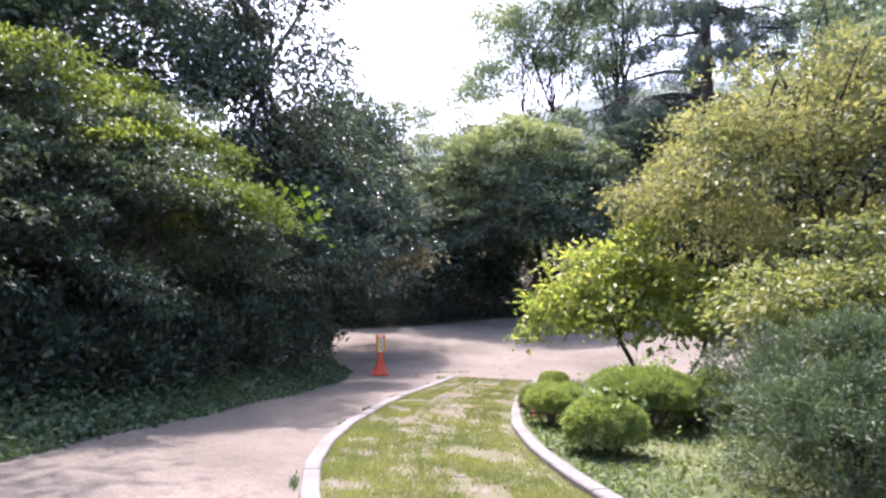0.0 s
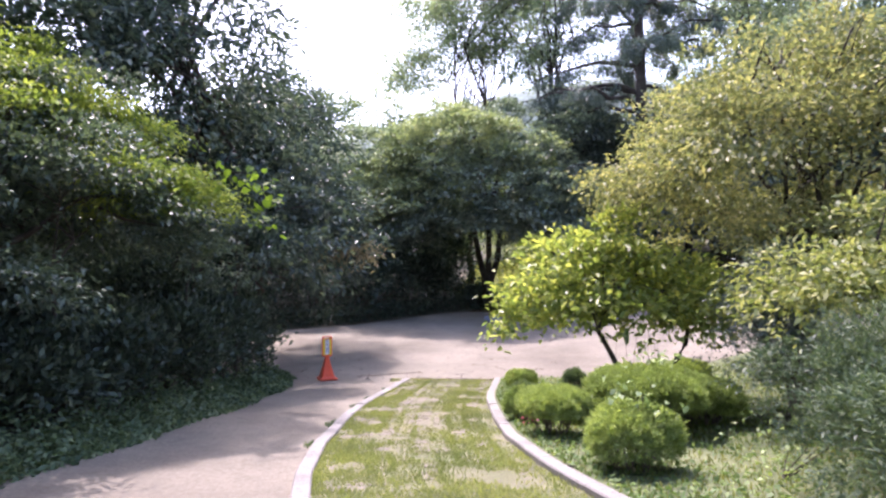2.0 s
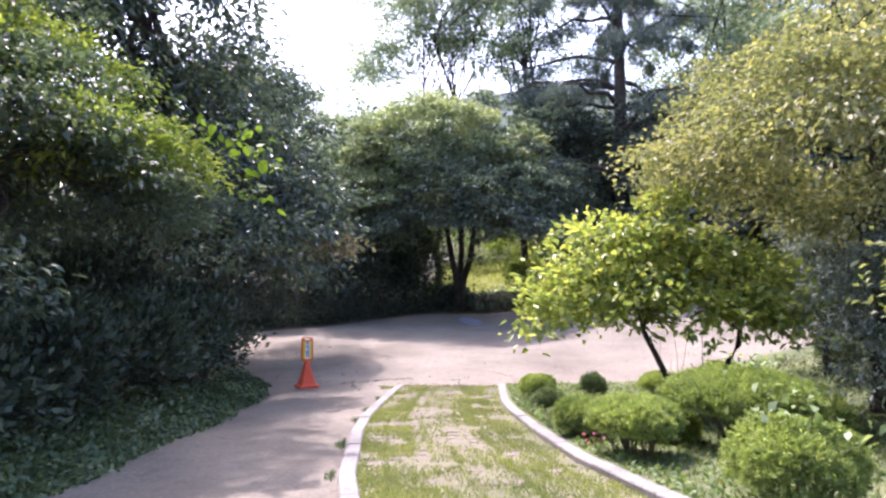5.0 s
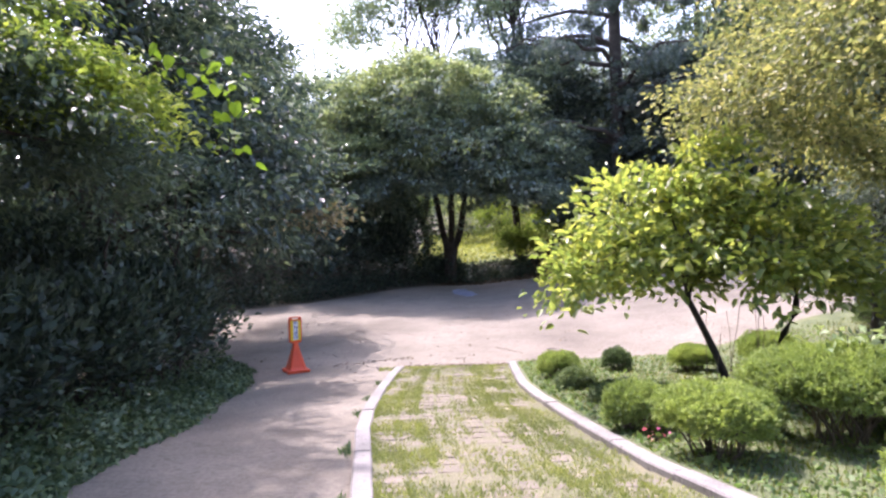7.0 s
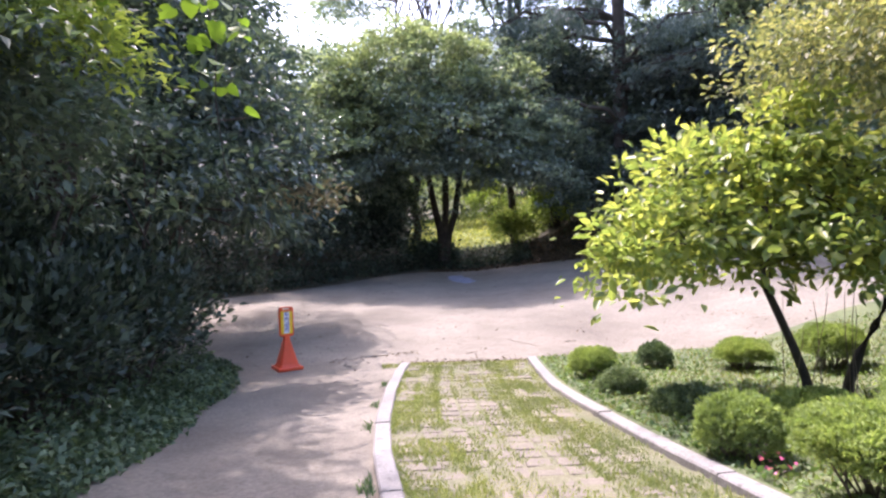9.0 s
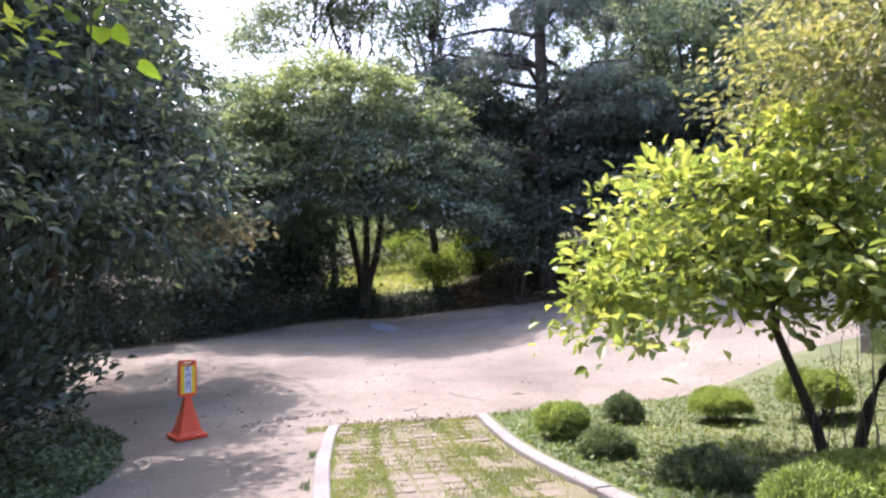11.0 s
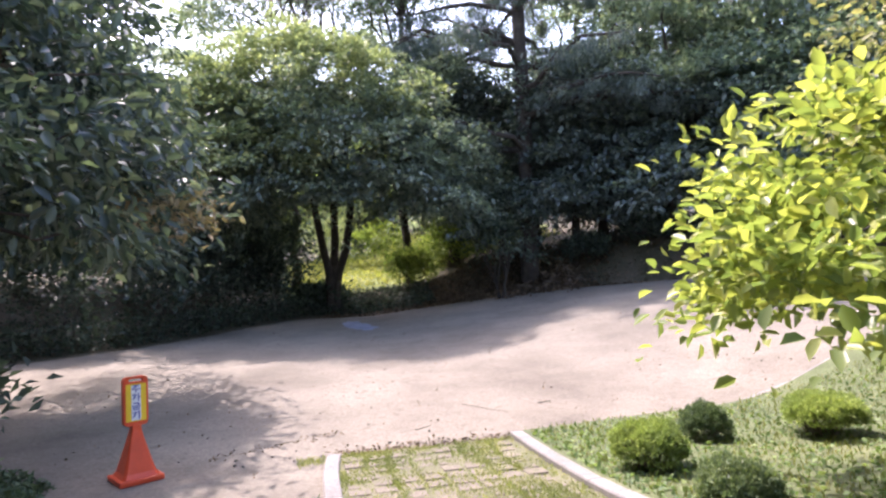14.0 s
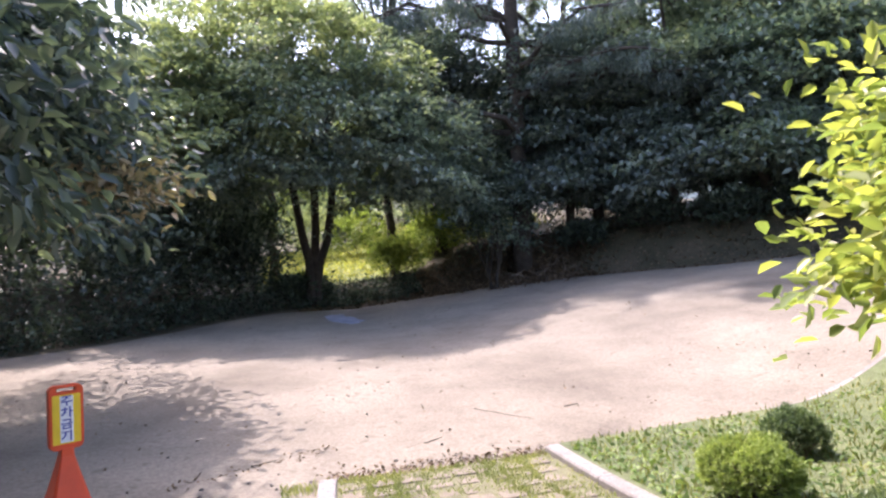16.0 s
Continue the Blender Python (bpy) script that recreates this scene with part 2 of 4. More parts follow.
def sheet(name, xs, ys, mat, lift, inside=None, rough=0.0):
    """A piece of ground following the land; inside(x, y) > 0 where it lies, with its rim drawn to the border."""
    X, Y = np.meshgrid(xs, ys)
    nx, ny = len(xs), len(ys)
    X, Y = X.astype(float), Y.astype(float)
    idx = np.arange(nx * ny).reshape(ny, nx)
    F = np.stack([idx[:-1, :-1], idx[:-1, 1:], idx[1:, 1:], idx[1:, :-1]], -1).reshape(-1, 4)
    if inside:
        D = inside(X, Y)
        keep = (D.ravel()[F] > 0).any(1)
        F = F[keep]
        for _ in range(3):
            D, e = inside(X, Y), 0.01
            gx, gy = (inside(X + e, Y) - D) / e, (inside(X, Y + e) - D) / e
            g2 = np.maximum(gx * gx + gy * gy, 0.2)
            out = D < 0
            X, Y = np.where(out, X - D * gx / g2, X), np.where(out, Y - D * gy / g2, Y)
    Z = land(X, Y) + lift
    if rough:
        rng = np.random.default_rng(3)
        Z = Z + rng.normal(0, rough, Z.shape)
    V = np.stack([X, Y, Z], -1).reshape(-1, 3)
    used = np.unique(F)
    remap = np.full(nx * ny, -1)
    remap[used] = np.arange(len(used))
    ob = put_mesh(name, mesh_of(name, V[used], remap[F], True), mat)
    return tagged(ob, kind="structure")


def spread(lo, hi, fine, far, grow=1.35):
    a = list(np.arange(lo, hi + 1e-6, fine))
    s, v = fine, hi
    right = []
    while v < far:
        s *= grow
        v += s
        right.append(v)
    s, v, left = fine, lo, []
    while v > -far:
        s *= grow
        v -= s
        left.append(v)
    return np.array(left[::-1] + a + right)


ground = sheet("ground", spread(-20, 26, 0.4, 900), spread(-10, 60, 0.4, 900), M_SOIL, -0.03)
tagged(ground, "dark woodland soil with leaf litter around the yard", "ground")


def in_road(x, y):
    yard = np.minimum(far_edge(x) - y, y - near_edge(x))
    lane = np.minimum(np.minimum(x - lane_l(y), kerb_l(y) + 0.05 - x), 14.6 - y)
    return np.maximum(yard, lane)


road = sheet("road", np.arange(-20, 26, 0.16), np.arange(-6, 30.5, 0.16), M_ROAD, 0.0, in_road, 0.003)
tagged(road, "pale compacted earth lane and yard with scattered grit", "road")

bed = sheet("bed_ground", np.arange(2, 20, 0.2), np.arange(-6, 17, 0.2), M_BED, 0.09, lambda x, y: np.minimum(x - kerb_r(y) - 0.05, near_edge(x) + 0.1 - y))
tagged(bed, "planted bed of soil and short groundcover beside the walk", "ground")
strip = sheet("walk_strip", np.arange(-0.4, 13, 0.12), np.arange(-6, 14.3, 0.12), M_PAVE_BASE, 0.034, lambda x, y: np.minimum(np.minimum(x - kerb_l(y) - 0.05, kerb_r(y) - x), 14.0 - y), 0.006)
tagged(strip, "grass-grown strip of worn pavers between pale kerbs", "pavement")
meadow = sheet("meadow", np.arange(-9, 14, 0.5), np.arange(33.2, 60, 0.5), M_MEADOW, 0.03, lambda x, y: np.minimum(10 - np.hypot((x - 4.5) * 1.0, (y - 43) * 0.95), x + 0.6), 0.02)
tagged(meadow, "sunlit grassy slope beyond the trees", "meadow")

# ---- plants ----


def tube(points, radii, sides=7):
    """Tapered limb through points: verts and quads."""
    P = np.asarray(points, float)
    T = np.gradient(P, axis=0)
    T /= np.linalg.norm(T, axis=1)[:, None] + 1e-9
    ref = np.where(np.abs(T[:, 2:3]) > 0.9, np.array([[1.0, 0, 0]]), np.array([[0, 0, 1.0]]))
    A = np.cross(T, ref)
    A /= np.linalg.norm(A, axis=1)[:, None] + 1e-9
    B = np.cross(T, A)
    ang = np.linspace(0, 2 * np.pi, sides, endpoint=False)
    R = np.asarray(radii, float)[:, None, None]
    V = P[:, None, :] + R * (np.cos(ang)[None, :, None] * A[:, None, :] + np.sin(ang)[None, :, None] * B[:, None, :])
    n = len(P)
    i = np.arange(n * sides).reshape(n, sides)
    F = np.stack([i[:-1], np.roll(i[:-1], -1, 1), np.roll(i[1:], -1, 1), i[1:]], -1).reshape(-1, 4)
    return V.reshape(-1, 3), F


def bent(a, b, rng, sag=0.0, wob=0.08, n=6):
    a, b = np.asarray(a, float), np.asarray(b, float)
    t = np.linspace(0, 1, n)[:, None]
    L = np.linalg.norm(b - a)
    p = a + (b - a) * t
    p[1:-1] += rng.normal(0, wob * L * 0.5, (n - 2, 3))
    p[:, 2] += sag * L * (4 * t * (1 - t))[:, 0]
    return p


def join(lists):
    V, F, o = [], [], 0
    for v, f in lists:
        V.append(v)
        F.append(f + o)
        o += len(v)
    return np.concatenate(V), np.concatenate(F)


def leaves(centres, heading, size, aspect, rng, tilt=0.5, droop=0.15, fold=0.25, fine=False):
    """Folded, pointed leaves lying roughly level and pointing along heading: one quad each, or two with an oval outline."""
    n = len(centres)
    d = heading + rng.normal(0, 0.55, (n, 3))
    d[:, 2] -= droop
    d /= np.linalg.norm(d, axis=1)[:, None] + 1e-9
    up = np.array([0, 0, 1.0]) + rng.normal(0, tilt, (n, 3))
    s = np.cross(d, up)
    s /= np.linalg.norm(s, axis=1)[:, None] + 1e-9
    nrm = np.cross(s, d)
    L = (size * rng.uniform(0.65, 1.3, n))[:, None]
    W = L * aspect
    base = centres - d * L * 0.5
    tip = centres + d * L * 0.5 - nrm * L * 0.12
    if fine:
        a, c = centres - d * L * 0.24, centres + d * L * 0.14 - nrm * L * 0.02
        V = np.stack([base, a + s * W * 0.42 + nrm * W * fold, c + s * W * 0.46 + nrm * W * fold, tip, c - s * W * 0.46 + nrm * W * fold, a - s * W * 0.42 + nrm * W * fold], 1)
        k = np.arange(n)[:, None] * 6
        return V.reshape(-1, 3), np.concatenate([k + [0, 1, 2, 3], k + [0, 3, 4, 5]], 1).reshape(-1, 4)
    mid = centres - d * L * 0.06
    V = np.stack([base, mid + s * W * 0.5 + nrm * W * fold, tip, mid - s * W * 0.5 + nrm * W * fold], 1)
    return V.reshape(-1, 3), np.arange(4 * n).reshape(n, 4)


def blob_points(blobs, n, rng, shell=0.55):
    """Points in the outer shell of ellipsoids (x, y, z, rx, ry, rz), and the way out of each."""
    w = np.array([b[3] * b[4] + b[3] * b[5] for b in blobs])
    k = rng.choice(len(blobs), n, p=w / w.sum())
    B = np.array(blobs, float)[k]
    u = rng.normal(size=(n, 3))
    u /= np.linalg.norm(u, axis=1)[:, None]
    u[:, 2] = np.where(u[:, 2] < -0.55, -u[:, 2], u[:, 2])
    r = rng.uniform(shell, 1.0, n) ** 0.6
    r = r * (1 + 0.16 * np.sin(u[:, 0] * 7 + k) * np.cos(u[:, 1] * 6 + u[:, 2] * 5))
    return B[:, :3] + u * r[:, None] * B[:, 3:], u


def clear_of_walk(c):
    """Leaves kept off the walk and the lane, where the canopy is pruned: a mask over their centres."""
    x, y, z = c[:, 0], c[:, 1], c[:, 2]
    west = np.interp(y, [-5, 3, 5, 10.5, 12, 13.8], [-2.4, -1.5, -1.0, -1.0, -0.6, -0.5])
    inside = (x > west) & (x < kerb_r(y) - 0.25) & (y < 13.8) & (y > -8)
    return ~(inside & (z < 6.5))


def crown_mesh(name, blobs, clumps, sprays, per, size, aspect, rng, plate, spray=(0.3, 0.1), shell=0.5, tilt=0.7, droop=0.15, origin=(0, 0, 0), fine=False):
    """Leaves in sprays, sprays in flat plates, plates over the outside of the blobs."""
    pc, pu = blob_points(blobs, clumps, rng, shell)
    pc = pc + pu * (rng.uniform(-0.5, 0.6, (clumps, 1)) * plate * 0.8)
    k = np.repeat(np.arange(clumps), sprays)
    ps = rng.uniform(0.55, 1.35, clumps)[k]
    a = rng.uniform(0, 2 * np.pi, len(k))
    r = np.sqrt(rng.uniform(0, 1, len(k))) * plate * ps
    po = np.stack([np.cos(a) * r, np.sin(a) * r, rng.normal(0, 0.10, len(k)) * plate - 0.30 * r * r / plate], 1)
    po[:, 2] -= 0.55 * (po[:, 0] * pu[k, 0] + po[:, 1] * pu[k, 1])
    c, u = pc[k] + po, pu[k]
    n = len(c)
    sc = rng.uniform(0.6, 1.35, n)
    off = rng.normal(0, 1, (n, per, 3)) * [spray[0], spray[0], spray[1]] * sc[:, None, None]
    off[:, :, 2] -= 0.22 * np.hypot(off[:, :, 0], off[:, :, 1])
    p = (c[:, None, :] + off).reshape(-1, 3)
    hd = off / (np.linalg.norm(off, axis=2)[:, :, None] + 1e-6) * 0.7 + u[:, None, :] * 0.6
    keep = clear_of_walk(p + np.asarray(origin))
    V, F = leaves(p[keep], hd.reshape(-1, 3)[keep], size, aspect, rng, tilt, droop, fine=fine)
    return mesh_of(name, V, F), pc


def tree(kind, base, fork_z, radius, blobs, clumps, sprays, per, size, leaf, label, seed, aspect=0.5, limbs=14, plate=0.7, spray=(0.28, 0.09), lean=(0, 0), stems=1, shell=0.5, category="tree", tilt=0.5, droop=0.15, group="", pale_clumps=None, fine=False, lines=None):
    """A tree: tapered trunk, limbs that reach into the crown, a crown of leaf plates; an optional (blobs, clumps,
    material) triple adds paler clumps, coloured as sunlit leaves or withered bloom; lines = the course of each stem
    from its foot.
    """
    rng = np.random.default_rng(seed)
    bx, by = base
    bz = float(land(bx, by)) - 0.06
    root = tagged(new(kind), label, category, group)
    root.location = (bx, by, bz)
    local = [(b[0] - bx, b[1] - by, b[2] - bz, *b[3:]) for b in blobs]
    me, tips = crown_mesh("crown", local, clumps, sprays, per, size, aspect, rng, plate, spray, shell, tilt, droop, (bx, by, bz), fine)
    put_mesh("crown", me, leaf, root)
    if pale_clumps:
        yl = [(b[0] - bx, b[1] - by, b[2] - bz, *b[3:]) for b in pale_clumps[0]]
        me2, _ = crown_mesh("sunlit_or_bloom", yl, pale_clumps[1], sprays, per, size, aspect, rng, plate * 0.8, spray, shell, tilt, droop, (bx, by, bz), fine)
        tagged(put_mesh("sunlit_or_bloom", me2, pale_clumps[2], root, "paler clumps coloured as sunlit leaves, or withered bloom"), kind="stuff")
    top = max(b[2] + b[5] * 0.6 for b in local)
    mids = np.array([b[:3] for b in local])
    trunk, made = [], []
    for s in range(stems):
        a = 6.28 * s / stems + rng.uniform(0, 1)
        spread_r = 0.10 if stems > 1 else 0.0
        foot = np.array([spread_r * math.cos(a), spread_r * math.sin(a), 0.0])
        head = np.array([lean[0], lean[1], fork_z])
        if stems > 1:
            head = head + np.array([math.cos(a), math.sin(a), 0]) * fork_z * 0.35
        pts = bent(foot, head, rng, 0, 0.05)
        if lines:
            course = np.array(lines[s], float)
            at = np.linspace(0, len(course) - 1, 6)
            pts = np.stack([np.interp(at, np.arange(len(course)), course[:, q]) for q in range(3)], 1)
            head = pts[5]
        trunk.append(tube(pts, np.linspace(radius * 1.2, radius * 0.8, 6) * np.array([1.3, 1.05, 1, 1, 1, 1]), 9))
        goal = mids.mean(0) * [1, 1, 0] + [0, 0, top]
        if lines:
            goal = head + (goal - head) * [0.25, 0.4, 0.7]
        pts2 = bent(head, goal * [0.8, 0.8, 1], rng, 0, 0.07)
        trunk.append(tube(pts2, np.linspace(radius * 0.8, radius * 0.12, 6), 7))
        for i in range(max(1, limbs // stems)):
            tip = tips[rng.integers(len(tips))]
            f = rng.uniform(0, 0.65)
            start = pts2[int(f * 5)]
            if tip[2] < start[2] - 0.4:
                start = head
            lp = bent(start, tip, rng, 0.10, 0.10)
            r0 = radius * 0.5 * (1 - 0.6 * f)
            wood = [tube(lp, np.linspace(r0, max(0.006, r0 * 0.12), 6), 6)]
            near = np.argsort(np.linalg.norm(tips - lp[4], axis=1))[1:4]
            for j in near:
                wood.append(tube(bent(lp[3], tips[j], rng, 0.08, 0.1, 5), np.linspace(r0 * 0.4, 0.005, 5), 5))
            made.append(join(wood))
    V, F = join(trunk)
    put_mesh("trunk", mesh_of("trunk", V, F, True), M_BARK, root)
    for V, F in made:
        put_mesh("limb", mesh_of("limb", V, F, True), M_BARK, root)
    return root


def shrub(kind, x, y, rx, ry, height, sprays, per, size, leaf, label, seed, aspect=0.35, skirt=0.2, spray=(0.10, 0.07), tilt=0.9, category="shrub", group="", up=0.5, stems=6, lift=0.0, shell=0.62):
    """A clipped or spreading shrub: a low crown over short stems."""
    rng = np.random.default_rng(seed)
    bz = float(land(x, y)) - 0.01 + lift
    root = tagged(new(kind), label, category, group)
    root.location = (x, y, bz)
    rz = (height - skirt) / 2
    blob = [(0, 0, skirt + rz, rx, ry, rz)]
    for q in range(5):
        a = rng.uniform(0, 6.28)
        f = rng.uniform(0.5, 0.75)
        blob.append((rx * 0.42 * math.cos(a), ry * 0.42 * math.sin(a), skirt + rz * rng.uniform(0.9, 1.12), rx * f, ry * f, rz * rng.uniform(0.75, 0.98)))
    c, u = blob_points(blob, sprays, rng, shell)
    off = rng.normal(0, 1, (sprays, per, 3)) * [spray[0], spray[0], spray[1]]
    p = (c[:, None, :] + off).reshape(-1, 3)
    p[:, 2] = np.maximum(p[:, 2], 0.03)
    hd = np.repeat(u + [0, 0, up], per, axis=0)
    keep = clear_of_walk(p + np.array([x, y, bz]))
    V, F = leaves(p[keep], hd[keep], size, aspect, rng, tilt, 0.0)
    put_mesh("crown", mesh_of("crown", V, F), leaf, root)
    for i in range(stems):
        a = 6.28 * (i + rng.uniform(0, 0.7)) / stems
        tip = np.array([rx * 0.7 * math.cos(a), ry * 0.7 * math.sin(a), skirt + rz * rng.uniform(0.3, 1.1)])
        foot = np.array([0.10 * math.cos(a), 0.10 * math.sin(a), -0.02 - lift])
        t = bent(foot, tip, rng, -0.06, 0.08, 5)
        wood = [tube(t, np.linspace(0.02, 0.007, 5), 5)]
        for q in range(2):
            wood.append(tube(bent(t[2], t[3] + rng.normal(0, rx * 0.25, 3) * [1, 1, 0.4] + [0, 0, rz * 0.4], rng, 0, 0.08, 4), np.linspace(0.010, 0.004, 4), 4))
        V, F = join(wood)
        put_mesh("stem", mesh_of("stem", V, F, True), M_BARK, root)
    return root


def low_growth(name, x, y, tall, size, aspect, leaf, label, category, seed, upright=0.4, tilt=0.7):
    """Many small plants as one mesh: leaves scattered over the ground at (x, y), up to tall high."""
    rng = np.random.default_rng(seed)
    n = len(x)
    z = land(x, y) + np.asarray(tall) * rng.uniform(0.08, 1.0, n) ** 1.3
    hd = rng.normal(0, 0.7, (n, 3)) * [1, 1, 0.2] + [0, 0, upright]
    V, F = leaves(np.stack([x, y, z], 1), hd, np.asarray(size), aspect, rng, tilt, 0.0)
    ob = put_mesh(name, mesh_of(name, V, F), leaf)
    return tagged(ob, label, category, kind="stuff")


def blades(name, x, y, tall, wide, leaf, label, category, seed, lift=0.03):
    """Grass: narrow upright blades, bent over."""
    rng = np.random.default_rng(seed)
    n = len(x)
    h = np.asarray(tall) * rng.uniform(0.5, 1.4, n)
    a = rng.uniform(0, 6.28, n)
    dx, dy = np.cos(a), np.sin(a)
    w = np.asarray(wide) * rng.uniform(0.6, 1.4, n) * 0.5
    base = np.stack([x, y, land(x, y) + lift - 0.004], 1)
    side = np.stack([-dy * w, dx * w, 0 * w], 1)
    lean = rng.uniform(0.1, 0.7, n) * h
    tip = base + np.stack([dx * lean, dy * lean, h], 1)
    mid = base + np.stack([dx * lean * 0.3, dy * lean * 0.3, h * 0.55], 1)
    V = np.stack([base - side, base + side, mid + side * 0.8, tip], 1)
    V[:, 3] -= side * 0.3
    ob = put_mesh(name, mesh_of(name, V.reshape(-1, 3), np.arange(4 * n).reshape(n, 4)), leaf)
    return tagged(ob, label, category, kind="stuff")


def worn(x, y, scale, seed=0.0):
    """Slow pattern from -1 to 1 that breaks up growth."""
    return np.array([noise.fractal(Vector((a * scale + seed, b * scale, seed)), 1.0, 2.0, 3) for a, b in zip(x, y)])


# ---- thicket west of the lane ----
# The lime clumps colour the maple's top and lane side as sunlit.
tree("maple_tree", (-4.2, 6.6), 1.7, 0.13, [(-3.5, 6.4, 3.3, 1.8, 2.2, 1.2), (-4.6, 4.8, 3.6, 2.0, 2.0, 1.4), (-2.6, 7.6, 2.9, 1.1, 1.4, 0.9), (-4.0, 8.0, 4.2, 1.7, 1.7, 1.2), (-3.6, 3.6, 3.1, 1.6, 1.6, 1.0), (-4.6, 6.6, 4.6, 1.4, 1.6, 0.9), (-2.9, 5.4, 2.6, 1.0, 1.4, 0.7)], 105, 18, 22, 0.085, L_MAPLE, "leafy maple overhanging the lane, its top coloured lime as if sunlit", 11, 0.42, 14, 0.55, (0.16, 0.04), tilt=0.28, droop=0.2, shell=0.35, pale_clumps=([(-4.3, 8.0, 5.25, 1.1, 1.2, 0.45), (-3.4, 8.2, 4.7, 0.9, 1.0, 0.4), (-2.5, 7.9, 3.9, 0.7, 0.9, 0.35), (-4.6, 6.2, 5.5, 1.1, 1.1, 0.4), (-3.0, 7.0, 4.3, 0.7, 0.8, 0.35), (-1.95, 8.4, 3.5, 0.5, 0.6, 0.35), (-2.15, 7.6, 3.6, 0.5, 0.6, 0.35)], 66, L_SUNLIME))
tree("oak_tree", (-4.5, 12.9), 2.0, 0.17, [(-4.0, 12.8, 4.2, 1.9, 2.0, 2.0), (-2.5, 13.0, 2.9, 1.1, 1.0, 0.9), (-4.3, 13.2, 7.2, 1.9, 2.0, 2.4), (-4.2, 13.2, 10.0, 1.6, 1.6, 2.1), (-5.6, 12.2, 9.4, 1.8, 1.8, 2.2), (-4.8, 11.0, 6.0, 1.8, 1.8, 2.0), (-3.0, 14.5, 4.4, 1.1, 1.1, 1.2), (-4.2, 15.0, 6.6, 1.4, 1.5, 1.0)], 235, 8, 13, 0.165, L_OAK, "tall oak with large dark glossy leaves by the lane mouth", 12, 0.42, 16, 0.5, (0.26, 0.13), tilt=0.8, droop=0.45, fine=True)
tree("oak_tree", (-5.2, 18.4), 2.2, 0.16, [(-4.2, 18.2, 4.4, 2.3, 2.2, 1.9), (-3.3, 17.6, 3.2, 1.4, 1.5, 1.0), (-4.6, 18.6, 6.8, 2.0, 2.0, 1.8), (-4.4, 20.6, 5.0, 1.9, 2.0, 1.4), (-3.3, 19.2, 4.3, 1.2, 1.5, 1.0)], 190, 8, 16, 0.165, L_OAK, "oak leaning over the west side of the yard", 17, 0.42, 12, 0.6, (0.30, 0.16), tilt=0.9, droop=0.4, fine=True, pale_clumps=([(-2.2, 17.9, 3.1, 0.5, 0.6, 0.35)], 5, L_WITHER))
tree("airy_tree", (-9.0, 8.5), 3.2, 0.16, [(-8.2, 9.0, 7.2, 2.6, 2.8, 2.6), (-7.2, 11.0, 8.4, 2.4, 2.4, 2.2), (-7.6, 6.0, 6.2, 2.4, 2.4, 2.0), (-9.6, 6.6, 8.0, 2.6, 2.6, 2.2), (-6.4, 8.6, 6.8, 1.8, 1.8, 1.8)], 270, 7, 20, 0.16, L_MAPLE, "thin-leaved tall tree behind the thicket", 13, 0.5, 16, 0.7, (0.34, 0.16))
# The last three blobs are unseen overhead clumps, added to shade the lane.
tree("airy_tree", (-7.5, 1.5), 3.0, 0.15, [(-7.0, 2.2, 6.4, 2.4, 2.6, 2.2), (-8.2, 4.2, 7.2, 2.4, 2.4, 2.0), (-3.1, 5.2, 8.9, 1.2, 1.5, 0.6), (-2.9, 7.4, 9.3, 1.0, 1.1, 0.6), (-2.6, 3.4, 8.8, 1.0, 1.2, 0.5)], 205, 7, 22, 0.14, L_MAPLE, "thin-leaved tall tree behind the thicket", 14, 0.5, 14, 0.7, (0.34, 0.16))
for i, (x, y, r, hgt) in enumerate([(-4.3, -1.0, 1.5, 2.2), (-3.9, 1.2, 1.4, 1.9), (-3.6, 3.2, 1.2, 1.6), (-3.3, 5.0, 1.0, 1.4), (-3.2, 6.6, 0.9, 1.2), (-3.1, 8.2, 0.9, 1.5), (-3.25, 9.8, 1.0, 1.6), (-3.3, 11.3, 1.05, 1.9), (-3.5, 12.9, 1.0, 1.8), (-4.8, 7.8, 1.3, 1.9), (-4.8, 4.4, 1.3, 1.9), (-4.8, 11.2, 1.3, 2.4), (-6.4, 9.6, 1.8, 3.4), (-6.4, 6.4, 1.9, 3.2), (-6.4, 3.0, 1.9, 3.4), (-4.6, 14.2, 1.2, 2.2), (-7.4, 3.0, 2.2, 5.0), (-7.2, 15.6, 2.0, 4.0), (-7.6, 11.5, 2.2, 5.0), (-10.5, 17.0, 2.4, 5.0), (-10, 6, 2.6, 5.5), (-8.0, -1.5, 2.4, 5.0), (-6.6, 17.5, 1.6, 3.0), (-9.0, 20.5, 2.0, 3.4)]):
    shrub("thicket_shrub", x, y, r, r, hgt, 360, 18, 0.115, L_SHADED, "thicket undergrowth shrub with shade put into its leaf colour", 40 + i, 0.45, 0.0, (0.17, 0.10), group="thicket undergrowth", stems=5)

for i, (x, y) in enumerate([(-2.75, 3.4), (-2.9, 7.0), (-3.0, 10.2), (-2.8, 11.6)]):
    g = float(land(x, y))
    tree("sapling", (x, y), 1.7, 0.028, [(x + 0.1, y, g + 2.9, 0.8, 0.9, 0.6)], 10, 7, 18, 0.10, L_MAPLE, "slender sapling in the shade of the thicket", 440 + i, 0.5, 4, 0.42, (0.2, 0.07), group="saplings in the thicket")

